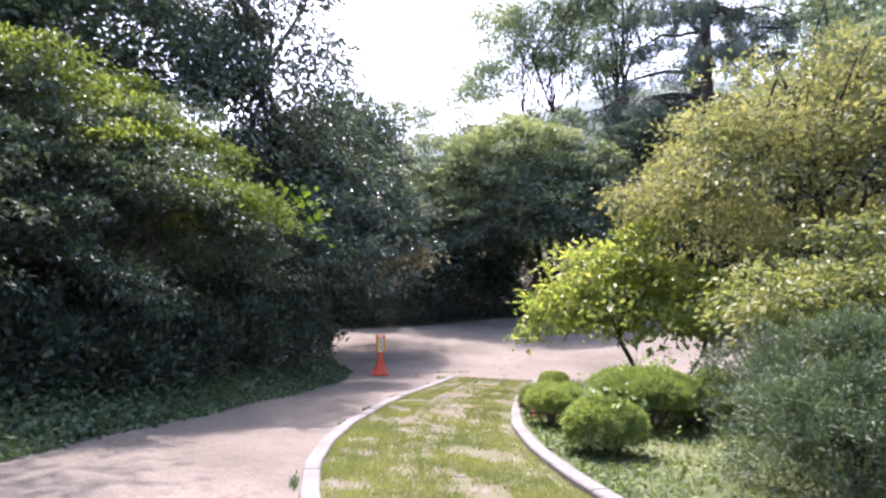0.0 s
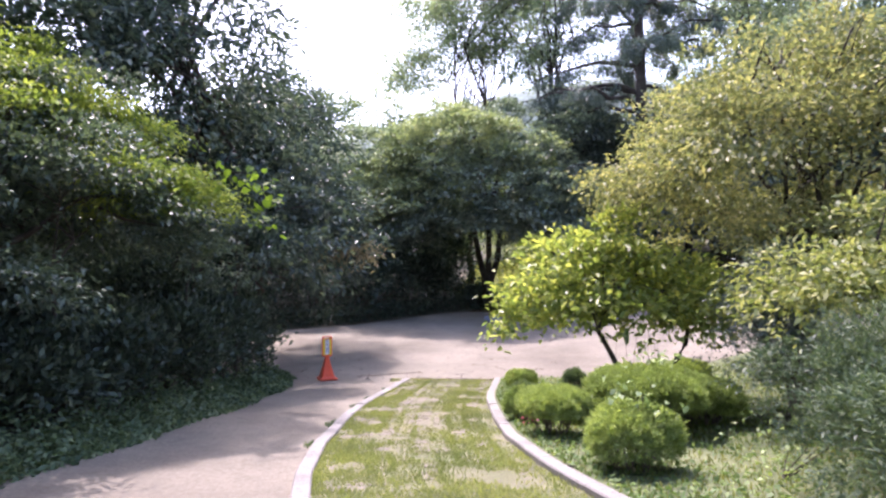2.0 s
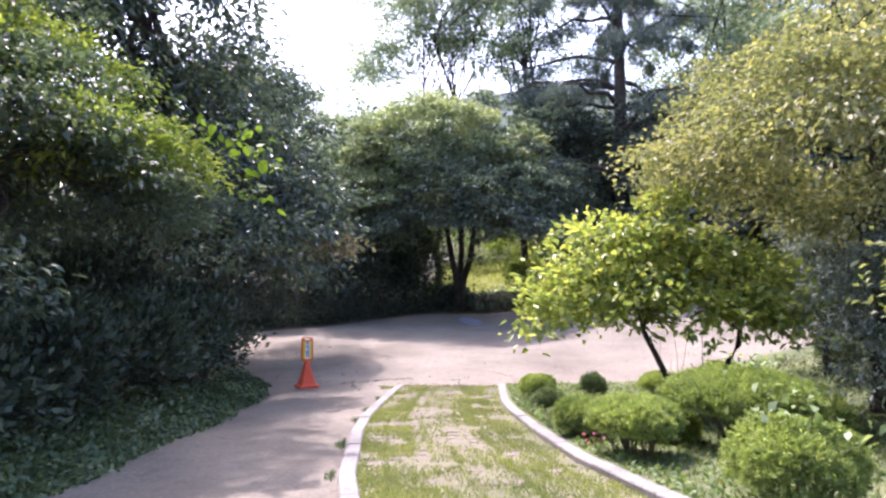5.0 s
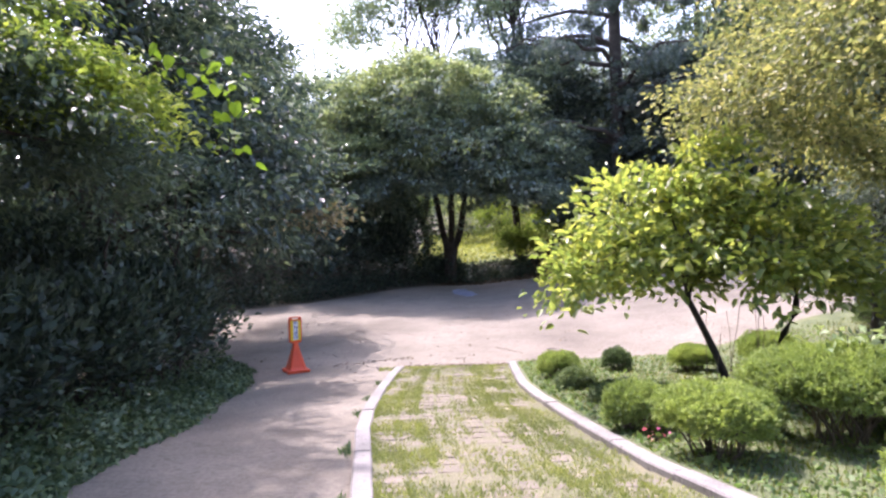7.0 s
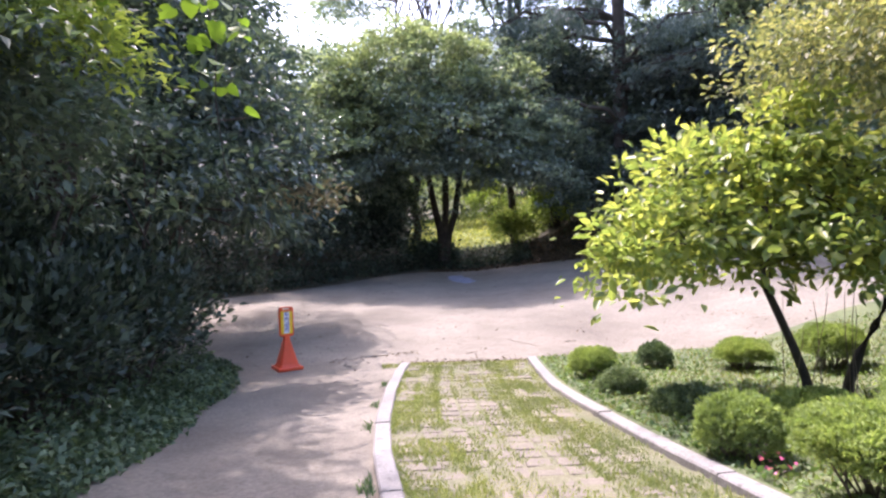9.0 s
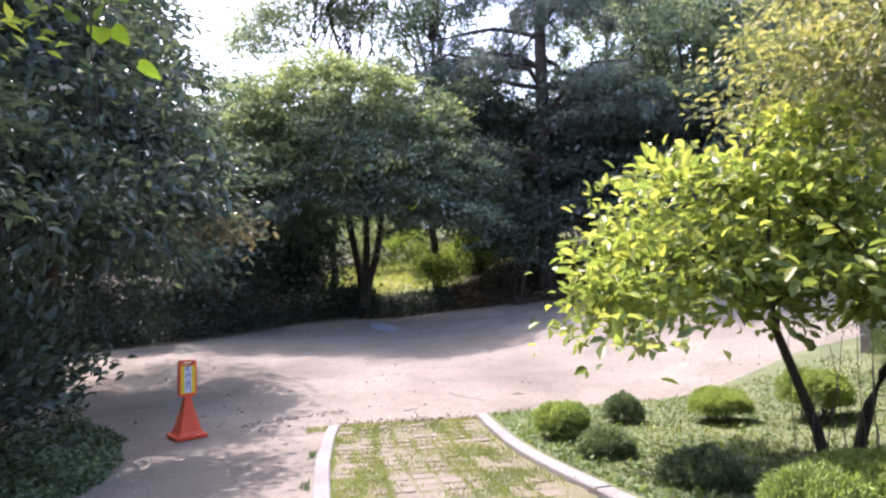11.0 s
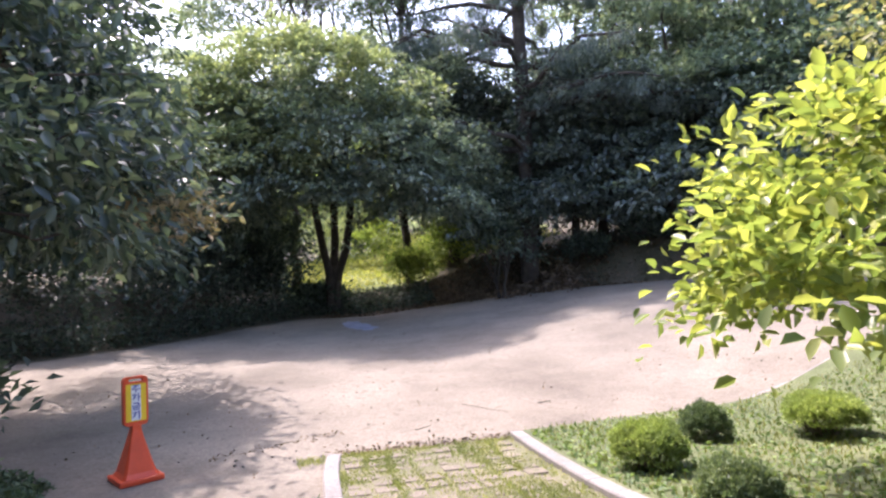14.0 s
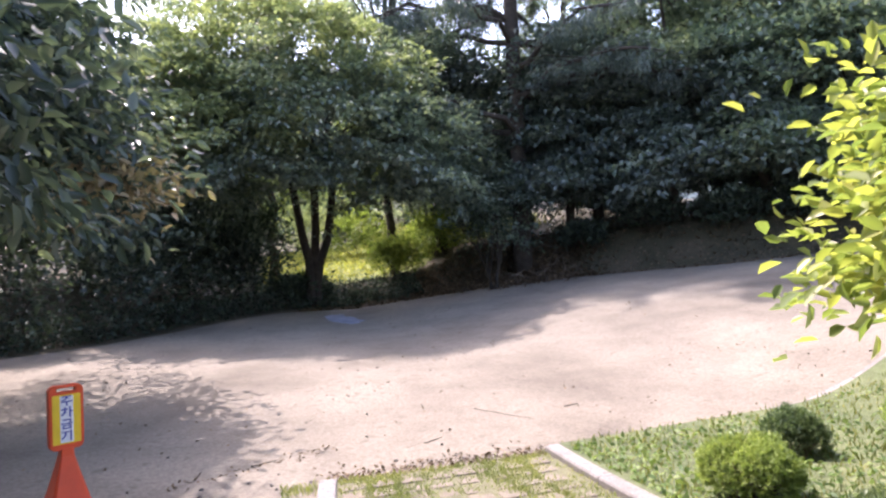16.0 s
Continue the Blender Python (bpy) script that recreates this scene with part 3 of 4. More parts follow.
# vine with large pale leaves hanging from the maple
vine = tagged(new("climbing_vine"), "hanging vine with broad sunlit lime leaves", "vine")
vine.location = (-0.86, 8.3, 3.6)
rv = np.random.default_rng(5)
vine_pts = np.array([(-1.0, 0.2, 0.15), (-0.6, 0.1, 0.32), (-0.25, 0.05, 0.30), (0.0, 0.0, 0.12), (0.08, -0.02, -0.2), (0.06, 0.0, -0.55), (0.10, 0.02, -1.0), (0.2, 0.0, -1.25)])
V, F = tube(vine_pts, np.linspace(0.008, 0.003, 8), 5)
put_mesh("stem", mesh_of("stem", V, F, True), M_BARK, vine)
bm = bmesh.new()
outline = [(0, 0.0), (0.22, -0.07), (0.45, 0.08), (0.50, 0.35), (0.36, 0.68), (0.0, 1.05), (-0.36, 0.68), (-0.50, 0.35), (-0.45, 0.08), (-0.22, -0.07)]
ring = [bm.verts.new((px, py, 0.10 * abs(px) - 0.12 * py * py)) for px, py in outline]
mid = bm.verts.new((0, 0.42, -0.03))
for k in range(len(ring)):
    bm.faces.new((mid, ring[k], ring[(k + 1) % len(ring)]))
broad_leaf = bpy.data.meshes.new("leaf")
bm.to_mesh(broad_leaf)
bm.free()
broad_leaf.materials.append(L_VINE)
for k in range(76):
    f = rv.uniform(0, 1) ** 0.75 * 4.9
    i0 = int(f)
    p = vine_pts[i0] + (vine_pts[i0 + 1] - vine_pts[i0]) * (f - i0) + np.clip(rv.normal(0, 0.11, 3), -0.2, 0.2)
    lf = new("leaf", broad_leaf)
    lf.parent = vine
    s = rv.uniform(0.06, 0.125)
    lf.matrix_basis = Matrix.LocRotScale(Vector(p), Euler((rv.uniform(-1.1, -0.1), rv.uniform(-0.5, 0.5), rv.uniform(0, 6.28))), Vector((s, s, s)))

# ---- bed east of the walk ----
tree("dogwood_tree", (4.64, 10.46), 1.15, 0.045, [(3.25, 10.7, 1.95, 0.85, 0.85, 0.48), (4.2, 10.6, 2.35, 1.2, 1.2, 0.60), (5.3, 10.3, 2.2, 1.0, 1.1, 0.5), (3.7, 10.7, 2.75, 0.75, 0.8, 0.40), (4.3, 10.4, 3.1, 0.35, 0.4, 0.5), (4.7, 9.8, 1.9, 1.0, 0.9, 0.36), (2.72, 10.4, 1.72, 0.55, 0.6, 0.36), (2.95, 10.9, 2.2, 0.5, 0.55, 0.3), (3.5, 11.6, 1.7, 0.5, 0.6, 0.6), (3.6, 11.5, 2.5, 0.5, 0.5, 0.5)], 140, 7, 9, 0.125, L_NEAR, "small twin-stemmed tree with sunlit yellow-green leaves", 21, 0.52, 14, 0.32, (0.16, 0.06), stems=2, tilt=0.55, droop=0.0, fine=True, lines=[[(-0.16, -0.05, 0), (-0.22, -0.06, 0.32), (-0.42, -0.1, 0.78), (-0.72, -0.2, 1.32)], [(0.24, 0.02, 0), (0.28, 0.03, 0.36), (0.46, 0.02, 0.76), (0.66, 0.0, 1.05), (0.72, 0.05, 1.3)]])
tree("yellowing_tree", (6.7, 9.6), 1.7, 0.12, [(5.9, 9.3, 4.3, 1.7, 1.7, 1.15), (4.9, 10.5, 3.75, 0.95, 1.1, 0.75), (7.0, 9.6, 5.3, 1.8, 1.7, 1.1), (5.5, 8.3, 4.2, 1.1, 0.95, 0.7), (5.5, 10.9, 4.7, 1.0, 1.0, 0.8), (7.6, 8.6, 4.2, 1.6, 1.4, 1.1), (6.4, 10.9, 3.4, 1.3, 1.0, 0.7), (6.3, 9.0, 3.2, 1.2, 1.1, 0.55), (7.4, 10.2, 3.3, 1.3, 1.2, 0.7)], 200, 9, 18, 0.078, L_YELLOW, "broad tree with yellowing leaves behind the bed", 22, 0.52, 22, 0.46, (0.19, 0.08), shell=0.3, tilt=0.6, droop=0.25, fine=True)
for jx, jy, jr, jh, js in ((5.5, 4.75, 1.15, 1.5, 23), (6.6, 3.6, 1.3, 1.7, 27)):
    g = float(land(jx, jy))
    tree("juniper_shrub", (jx, jy), 0.25, 0.05, [(jx, jy, g + jh * 0.42, jr * 0.9, jr, jh * 0.42), (jx - jr * 0.25, jy - 0.4, g + jh * 0.4, jr * 0.75, jr * 0.7, jh * 0.36), (jx + 0.3, jy + 0.3, g + jh * 0.72, jr * 0.7, jr * 0.7, jh * 0.32), (jx - jr * 0.35, jy + 0.35, g + jh * 0.66, jr * 0.55, jr * 0.55, jh * 0.26)], 120, 9, 52, 0.058, L_JUNIPER, "spreading blue-green juniper beside the walk", js, 0.2, 10, 0.24, (0.075, 0.05), category="shrub", tilt=0.9, droop=-0.35, shell=0.5)
tree("pale_shrub", (6.3, 6.6), 0.8, 0.05, [(6.1, 6.5, 2.15, 0.9, 0.9, 0.6), (6.6, 6.8, 2.75, 0.95, 0.9, 0.5), (5.4, 6.2, 2.45, 0.6, 0.6, 0.25), (7.0, 6.3, 2.2, 0.9, 0.9, 0.7), (5.1, 6.1, 2.72, 0.36, 0.36, 0.12)], 90, 8, 13, 0.085, L_FEATHER, "loose shrub with pale yellow-green leaves in level sprays", 24, 0.42, 12, 0.36, (0.17, 0.05), droop=0.15, category="shrub", tilt=0.6)
tree("feathery_conifer", (7.6, 12.3), 0.7, 0.06, [(7.5, 12.2, 1.75, 0.9, 0.9, 0.75), (7.6, 12.2, 2.6, 0.7, 0.7, 0.6), (7.6, 12.3, 3.2, 0.4, 0.4, 0.5)], 60, 8, 24, 0.10, L_FIR, "grey-green feathery conifer at the back of the bed", 25, 0.2, 12, 0.4, (0.2, 0.05), droop=0.3)


tree("feathery_conifer", (6.0, 8.4), 0.6, 0.05, [(6.0, 8.4, 1.35, 0.65, 0.65, 0.6), (6.0, 8.4, 2.0, 0.5, 0.5, 0.5), (6.05, 8.4, 2.5, 0.3, 0.3, 0.4)], 52, 8, 24, 0.09, L_FIR, "grey-green feathery conifer at the back of the bed", 26, 0.2, 10, 0.34, (0.16, 0.05), droop=0.3)


def clipped(x, y, r, height, leaf, label, seed, stem_share=0.42, lift=0.08, sparse=1.0):
    """A shrub clipped to a low dome: a dense skin of tiny upright tufts over a fan of bare forked stems."""
    rng = np.random.default_rng(seed)
    bz = float(land(x, y)) - 0.01 + lift
    root = tagged(new("clipped_shrub"), label, "shrub", "clipped shrubs in the bed")
    root.location = (x, y, bz)
    r, height = r * 0.87, height * 0.9
    low = height * stem_share
    n = int(7600 * (r / 0.45) ** 1.6 * sparse)
    u = rng.normal(size=(n, 3))
    u /= np.linalg.norm(u, axis=1)[:, None]
    u[:, 2] = np.where(u[:, 2] < -0.12 - 0.25 * rng.uniform(0, 1, n) ** 3, np.abs(u[:, 2]), u[:, 2])
    ph = rng.uniform(0, 6.28, 4)
    az = np.arctan2(u[:, 1], u[:, 0])
    lump = 1 + 0.09 * np.sin(3 * az + ph[0]) + 0.06 * np.sin(5 * az + ph[1] + 3 * u[:, 2]) + 0.035 * np.sin(11 * az + ph[2]) * np.cos(9 * u[:, 2] + ph[3])
    rad = lump * np.where(rng.uniform(0, 1, n) < 0.8, rng.uniform(0.86, 1.04, n) + 0.10 * rng.uniform(0, 1, n) ** 6, rng.uniform(0.55, 0.88, n))
    flat = np.sign(u[:, 2]) * np.abs(u[:, 2]) ** 0.75
    c = np.stack([u[:, 0] * r * rad, u[:, 1] * r * rad, low + flat * (height - low) * rad * np.where(u[:, 2] < 0, 0.45, 1.0)], 1)
    per = 5
    p = np.repeat(c, per, 0) + rng.normal(0, 0.012, (n * per, 3))
    hd = np.repeat(u * 0.8 + [0, 0, 0.5], per, 0) + rng.normal(0, 0.45, (n * per, 3))
    keep = clear_of_walk(p + np.array([x, y, bz]))
    V, F = leaves(p[keep], hd[keep], 0.037, 0.26, rng, 0.9, 0.0)
    put_mesh("crown", mesh_of("crown", V, F), leaf, root)
    for i in range(9):
        a = 6.28 * (i + rng.uniform(0, 0.7)) / 9
        d = np.array([math.cos(a), math.sin(a), 0])
        foot = d * 0.05 * r / 0.45 + [0, 0, -0.02 - lift]
        tip = d * r * rng.uniform(0.45, 0.82) + [0, 0, low * rng.uniform(1.0, 1.5)]
        t = bent(foot, tip, rng, -0.08, 0.08, 6)
        wood = [tube(t, np.linspace(0.014, 0.006, 6), 5)]
        for q in range(4):
            k = int(rng.integers(1, 4))
            e = t[k] + (t[5] - t[k]) * rng.uniform(0.6, 1.0) + rng.normal(0, r * 0.16, 3) * [1, 1, 0.4] + [0, 0, low * 0.3]
            wood.append(tube(bent(t[k], e, rng, 0, 0.08, 4), np.linspace(0.008, 0.0035, 4), 4))
        V, F = join(wood)
        put_mesh("stem", mesh_of("stem", V, F, True), M_TWIG, root)
    return root


BRIGHT = "clipped round evergreen shrub of bright green"
FLAT = "broad flat-topped clipped shrub on bare forked stems"
DULL = "dull grey-green low shrub near the kerb"
for i, (x, y, r, hgt, stem_share, label) in enumerate([(3.58, 5.80, 0.45, 0.62, 0.40, BRIGHT), (3.03, 7.5, 0.46, 0.60, 0.56, FLAT), (4.18, 7.8, 0.76, 0.86, 0.60, FLAT), (2.74, 8.5, 0.32, 0.48, 0.38, BRIGHT), (2.71, 12.2, 0.34, 0.44, 0.42, BRIGHT), (3.80, 12.95, 0.27, 0.40, 0.3, DULL), (4.86, 12.55, 0.40, 0.46, 0.50, FLAT), (5.72, 11.95, 0.42, 0.62, 0.5, FLAT), (2.74, 11.2, 0.30, 0.30, 0.15, DULL), (4.95, 8.4, 0.55, 0.66, 0.45, FLAT), (3.75, 9.2, 0.45, 0.34, 0.2, BRIGHT), (5.3, 9.5, 0.5, 0.5, 0.3, BRIGHT), (5.4, 2.8, 0.34, 0.5, 0.3, BRIGHT), (8.4, 13.3, 0.42, 0.6, 0.3, DULL), (3.02, 9.95, 0.36, 0.28, 0.2, DULL), (3.55, 8.35, 0.40, 0.40, 0.3, BRIGHT)]):
    clipped(x, y, r, hgt, L_SAGE if label == DULL else L_BALL, label, 60 + i, stem_share, sparse=0.7 if label == DULL else 1.0)

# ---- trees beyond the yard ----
# Pale clumps on the front and upper crown paint its sun-caught tips.
tree("layered_tree", (1.25, 30.7), 1.7, 0.15, [(1.4, 29.4, 6.4, 5.2, 4.6, 2.6), (-2.6, 28.6, 5.6, 3.2, 3.2, 2.2), (4.4, 28.6, 5.4, 2.8, 3.2, 1.9), (1.8, 30.0, 8.8, 4.4, 3.8, 2.2), (1.2, 26.8, 5.8, 4.2, 2.6, 2.2), (-3.2, 27.8, 7.8, 2.6, 2.4, 1.6), (1.0, 27.4, 4.7, 4.2, 2.6, 0.9), (-2.8, 27.4, 4.3, 2.4, 2.0, 1.1), (4.2, 27.8, 4.5, 2.4, 2.2, 0.9)], 330, 14, 14, 0.19, L_MAPLE2, "wide layered tree with forked trunk at the yard edge", 31, 0.5, 27, 0.9, (0.24, 0.05), stems=3, tilt=0.3, droop=0.1, pale_clumps=([(-2.4, 26.6, 7.2, 2.8, 1.9, 1.3), (0.6, 26.4, 8.4, 3.0, 2.0, 1.4), (-1.2, 26.0, 5.8, 2.2, 1.4, 1.0)], 80, L_SUNPALE), lines=[[(0, 0, 0), (-0.02, 0, 1.3), (-0.35, -0.1, 2.7), (-0.65, -0.3, 4.6)], [(0.1, 0, 0), (0.2, 0, 1.2), (0.65, -0.1, 2.5), (0.85, -0.2, 4.6)], [(0.05, 0.08, 0), (0.1, 0.05, 1.4), (0.2, -0.1, 3.0), (0.12, -0.2, 5.0)]])


def larch(x, y, seed):
    """A tall straight larch: level whorled branches with hanging needle sprays."""
    rng = np.random.default_rng(seed)
    bz = float(land(x, y)) - 0.1
    root = tagged(new("larch_tree"), "tall straight larch with level drooping branches", "tree")
    root.location = (x, y, bz)
    zt = 25.0
    V, F = tube(np.array([(0, 0, 0), (0.05, 0, 4), (0.0, 0, 10), (-0.1, 0, 17), (-0.15, 0, zt)]), [0.36, 0.30, 0.25, 0.17, 0.04], 10)
    put_mesh("trunk", mesh_of("trunk", V, F, True), M_BARK, root)
    pts, hds = [], []
    z = 6.6
    while z < zt - 1:
        for q in range(4):
            a = rng.uniform(0, 6.28)
            L = (zt - z) * 0.32 * rng.uniform(0.75, 1.2) + 1.0
            tip = np.array([math.cos(a) * L, math.sin(a) * L, z - bz + 0.0 * L])
            start = np.array([-0.006 * z, 0, z - bz + 0.1])
            lp = bent(start, tip, rng, 0.10, 0.05, 7)
            wood = [tube(lp, np.linspace(0.085, 0.015, 7) * (0.6 + L / 7), 6)]
            for w in range(16):
                f = rng.uniform(0.25, 1.0) * 5.9
                p0 = lp[int(f)] + (lp[int(f) + 1] - lp[int(f)]) * (f - int(f))
                p1 = p0 + rng.normal(0, 0.55, 3) * [1, 1, 0.15] + [0, 0, -0.15]
                wood.append(tube(bent(p0, p1, rng, 0.1, 0.1, 4), np.linspace(0.02, 0.006, 4), 4))
                m = 85
                t = rng.uniform(0, 1, (m, 1))
                p = p0 + (p1 - p0) * t + rng.normal(0, 0.11, (m, 3)) + [0, 0, -0.1]
                p[:, 2] -= rng.uniform(0, 0.35, m)
                pts.append(p)
                hds.append(np.tile((p1 - p0) * 0.6 + [0, 0, -0.7], (m, 1)))
            Vb, Fb = join(wood)
            put_mesh("limb", mesh_of("limb", Vb, Fb, True), M_BARK, root)
        z += rng.uniform(0.8, 1.3)
    V, F = leaves(np.concatenate(pts), np.concatenate(hds), 0.20, 0.20, rng, 0.9, 0.2)
    put_mesh("crown", mesh_of("crown", V, F), L_FIR, root)
    return root


larch(8.66, 29.4, 32)
tree("airy_tree", (0.0, 37.5), 6.0, 0.17, [(-3.2, 37.0, 14.8, 2.2, 2.4, 1.6), (0.6, 37.0, 15.8, 3.0, 2.6, 2.0), (-1.8, 37.5, 18.4, 3.0, 3.0, 2.2), (2.8, 37.0, 18.0, 2.8, 2.6, 2.6), (0.5, 37.5, 21.5, 3.6, 3.0, 2.4), (5.0, 37.0, 20.0, 2.4, 2.4, 2.6), (3.6, 36.6, 14.6, 2.2, 2.0, 1.6)], 260, 9, 13, 0.21, L_AIRY, "tall airy tree with open limbs against the sky", 33, 0.5, 26, 0.85, (0.42, 0.22), shell=0.1)
# Added tree: its high crown is placed to throw shade on the road's right.
tree("airy_tree", (4.8, 33.6), 9.0, 0.15, [(4.4, 33.4, 14.2, 2.6, 2.4, 1.5), (5.6, 33.6, 16.6, 2.8, 2.6, 2.0), (3.8, 33.8, 19.0, 2.6, 2.4, 2.0), (6.4, 33.4, 19.4, 2.4, 2.4, 1.8)], 60, 9, 13, 0.20, L_AIRY, "tall airy tree with open limbs against the sky", 38, 0.5, 18, 0.85, (0.42, 0.22), shell=0.1)
# (-10, 33.5) and (-14.5, 33) are hidden ones added to darken the far left.
# (-4.8, 0.4) is an unseen tree added to block sky light over the weeds.
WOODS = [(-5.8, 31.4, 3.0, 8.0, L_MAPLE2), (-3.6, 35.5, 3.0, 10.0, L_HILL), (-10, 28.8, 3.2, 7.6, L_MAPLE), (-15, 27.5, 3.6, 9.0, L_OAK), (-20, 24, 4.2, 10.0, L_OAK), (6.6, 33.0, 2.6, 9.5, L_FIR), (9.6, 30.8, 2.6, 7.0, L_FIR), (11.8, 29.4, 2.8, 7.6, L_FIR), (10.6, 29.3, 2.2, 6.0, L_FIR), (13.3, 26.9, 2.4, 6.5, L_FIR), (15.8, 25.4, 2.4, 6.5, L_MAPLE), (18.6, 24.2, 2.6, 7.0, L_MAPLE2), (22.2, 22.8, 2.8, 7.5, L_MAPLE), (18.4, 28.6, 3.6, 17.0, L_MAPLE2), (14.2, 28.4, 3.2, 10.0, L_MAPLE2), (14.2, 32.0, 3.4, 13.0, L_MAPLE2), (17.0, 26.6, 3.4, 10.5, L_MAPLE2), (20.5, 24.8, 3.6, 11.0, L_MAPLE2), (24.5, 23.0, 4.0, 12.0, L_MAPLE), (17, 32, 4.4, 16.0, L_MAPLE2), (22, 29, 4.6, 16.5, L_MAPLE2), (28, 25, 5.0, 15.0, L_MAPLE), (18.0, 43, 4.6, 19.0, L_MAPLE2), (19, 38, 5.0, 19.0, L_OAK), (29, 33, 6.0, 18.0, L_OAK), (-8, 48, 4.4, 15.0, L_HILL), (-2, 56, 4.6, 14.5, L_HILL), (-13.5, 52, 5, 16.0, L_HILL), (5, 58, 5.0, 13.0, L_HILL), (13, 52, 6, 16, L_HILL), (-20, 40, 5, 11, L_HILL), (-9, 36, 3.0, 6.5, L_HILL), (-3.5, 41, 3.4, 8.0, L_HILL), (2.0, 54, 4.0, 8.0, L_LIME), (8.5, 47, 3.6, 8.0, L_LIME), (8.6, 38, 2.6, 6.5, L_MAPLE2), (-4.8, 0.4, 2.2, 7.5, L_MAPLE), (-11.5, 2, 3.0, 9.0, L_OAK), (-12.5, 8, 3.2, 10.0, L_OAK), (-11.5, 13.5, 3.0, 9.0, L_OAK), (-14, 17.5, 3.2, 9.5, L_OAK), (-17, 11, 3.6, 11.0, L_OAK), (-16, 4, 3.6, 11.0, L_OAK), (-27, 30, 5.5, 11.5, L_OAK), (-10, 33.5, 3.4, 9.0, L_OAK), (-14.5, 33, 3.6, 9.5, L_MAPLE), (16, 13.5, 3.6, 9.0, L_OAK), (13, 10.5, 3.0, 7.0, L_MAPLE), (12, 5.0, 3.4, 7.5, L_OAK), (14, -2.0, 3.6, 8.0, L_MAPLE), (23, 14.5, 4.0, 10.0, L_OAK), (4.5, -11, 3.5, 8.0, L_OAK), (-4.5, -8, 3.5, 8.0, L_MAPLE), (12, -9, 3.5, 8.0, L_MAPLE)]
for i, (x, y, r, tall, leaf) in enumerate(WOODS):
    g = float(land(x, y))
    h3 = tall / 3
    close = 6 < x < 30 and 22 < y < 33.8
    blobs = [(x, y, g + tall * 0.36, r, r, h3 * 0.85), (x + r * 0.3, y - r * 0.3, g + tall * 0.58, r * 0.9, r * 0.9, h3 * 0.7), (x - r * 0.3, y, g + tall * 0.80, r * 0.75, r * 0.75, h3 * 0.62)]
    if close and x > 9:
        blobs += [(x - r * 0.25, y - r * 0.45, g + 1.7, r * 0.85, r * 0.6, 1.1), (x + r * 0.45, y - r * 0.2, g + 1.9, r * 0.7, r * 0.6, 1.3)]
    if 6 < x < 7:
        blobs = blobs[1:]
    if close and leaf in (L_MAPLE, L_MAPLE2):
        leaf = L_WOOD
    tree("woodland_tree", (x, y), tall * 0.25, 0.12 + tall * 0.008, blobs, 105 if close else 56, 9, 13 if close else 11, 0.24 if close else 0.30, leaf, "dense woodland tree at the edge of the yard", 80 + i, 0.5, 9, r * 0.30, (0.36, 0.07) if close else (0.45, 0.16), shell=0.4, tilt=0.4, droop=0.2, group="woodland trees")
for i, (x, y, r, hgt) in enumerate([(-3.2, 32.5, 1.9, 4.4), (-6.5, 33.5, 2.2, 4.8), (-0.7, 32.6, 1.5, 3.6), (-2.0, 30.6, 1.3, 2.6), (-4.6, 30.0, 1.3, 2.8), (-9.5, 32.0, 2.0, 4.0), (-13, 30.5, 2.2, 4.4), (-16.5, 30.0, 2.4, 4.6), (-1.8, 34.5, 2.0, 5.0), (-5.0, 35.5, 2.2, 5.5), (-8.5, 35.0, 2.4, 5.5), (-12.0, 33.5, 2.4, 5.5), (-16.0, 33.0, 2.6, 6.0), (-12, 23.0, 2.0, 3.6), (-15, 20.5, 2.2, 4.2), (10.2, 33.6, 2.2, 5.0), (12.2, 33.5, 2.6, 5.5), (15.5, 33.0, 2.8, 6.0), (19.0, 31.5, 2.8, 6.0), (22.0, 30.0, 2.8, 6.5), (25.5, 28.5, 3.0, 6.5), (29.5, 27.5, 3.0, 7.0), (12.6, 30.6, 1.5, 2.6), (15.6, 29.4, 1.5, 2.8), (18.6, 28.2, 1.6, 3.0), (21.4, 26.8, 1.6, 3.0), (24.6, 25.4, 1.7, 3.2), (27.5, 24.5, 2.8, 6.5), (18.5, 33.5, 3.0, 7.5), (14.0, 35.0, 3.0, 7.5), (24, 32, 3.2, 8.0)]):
    shrub("undergrowth_shrub", x, y, r, r * 0.9, hgt, 230, 13, 0.18, L_SHADED, "shaded undergrowth shrub along the yard edge", 190 + i, 0.45, 0.0, (0.25, 0.16), group="undergrowth along the yard", stems=4)
rs = np.random.default_rng(9)
for i, x in enumerate(np.arange(-19, 9.5, 1.5)):
    if 1.9 < x < 4.4:
        continue
    y = float(far_edge(x)) + rs.uniform(1.2, 2.2)
    hgt = rs.uniform(1.5, 2.5) if 4 < x < 9 else rs.uniform(1.4, 4.2)
    if 0 < x < 2:
        hgt = 0.8
    leaf = L_LIME if 4 < x < 7.5 else (L_SHADED if i % 2 else L_OAK)
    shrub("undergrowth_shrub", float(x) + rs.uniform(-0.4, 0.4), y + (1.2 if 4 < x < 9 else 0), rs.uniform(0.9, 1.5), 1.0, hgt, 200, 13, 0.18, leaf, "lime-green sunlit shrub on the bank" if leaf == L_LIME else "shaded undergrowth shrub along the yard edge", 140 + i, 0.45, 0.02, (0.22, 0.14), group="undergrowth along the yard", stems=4)
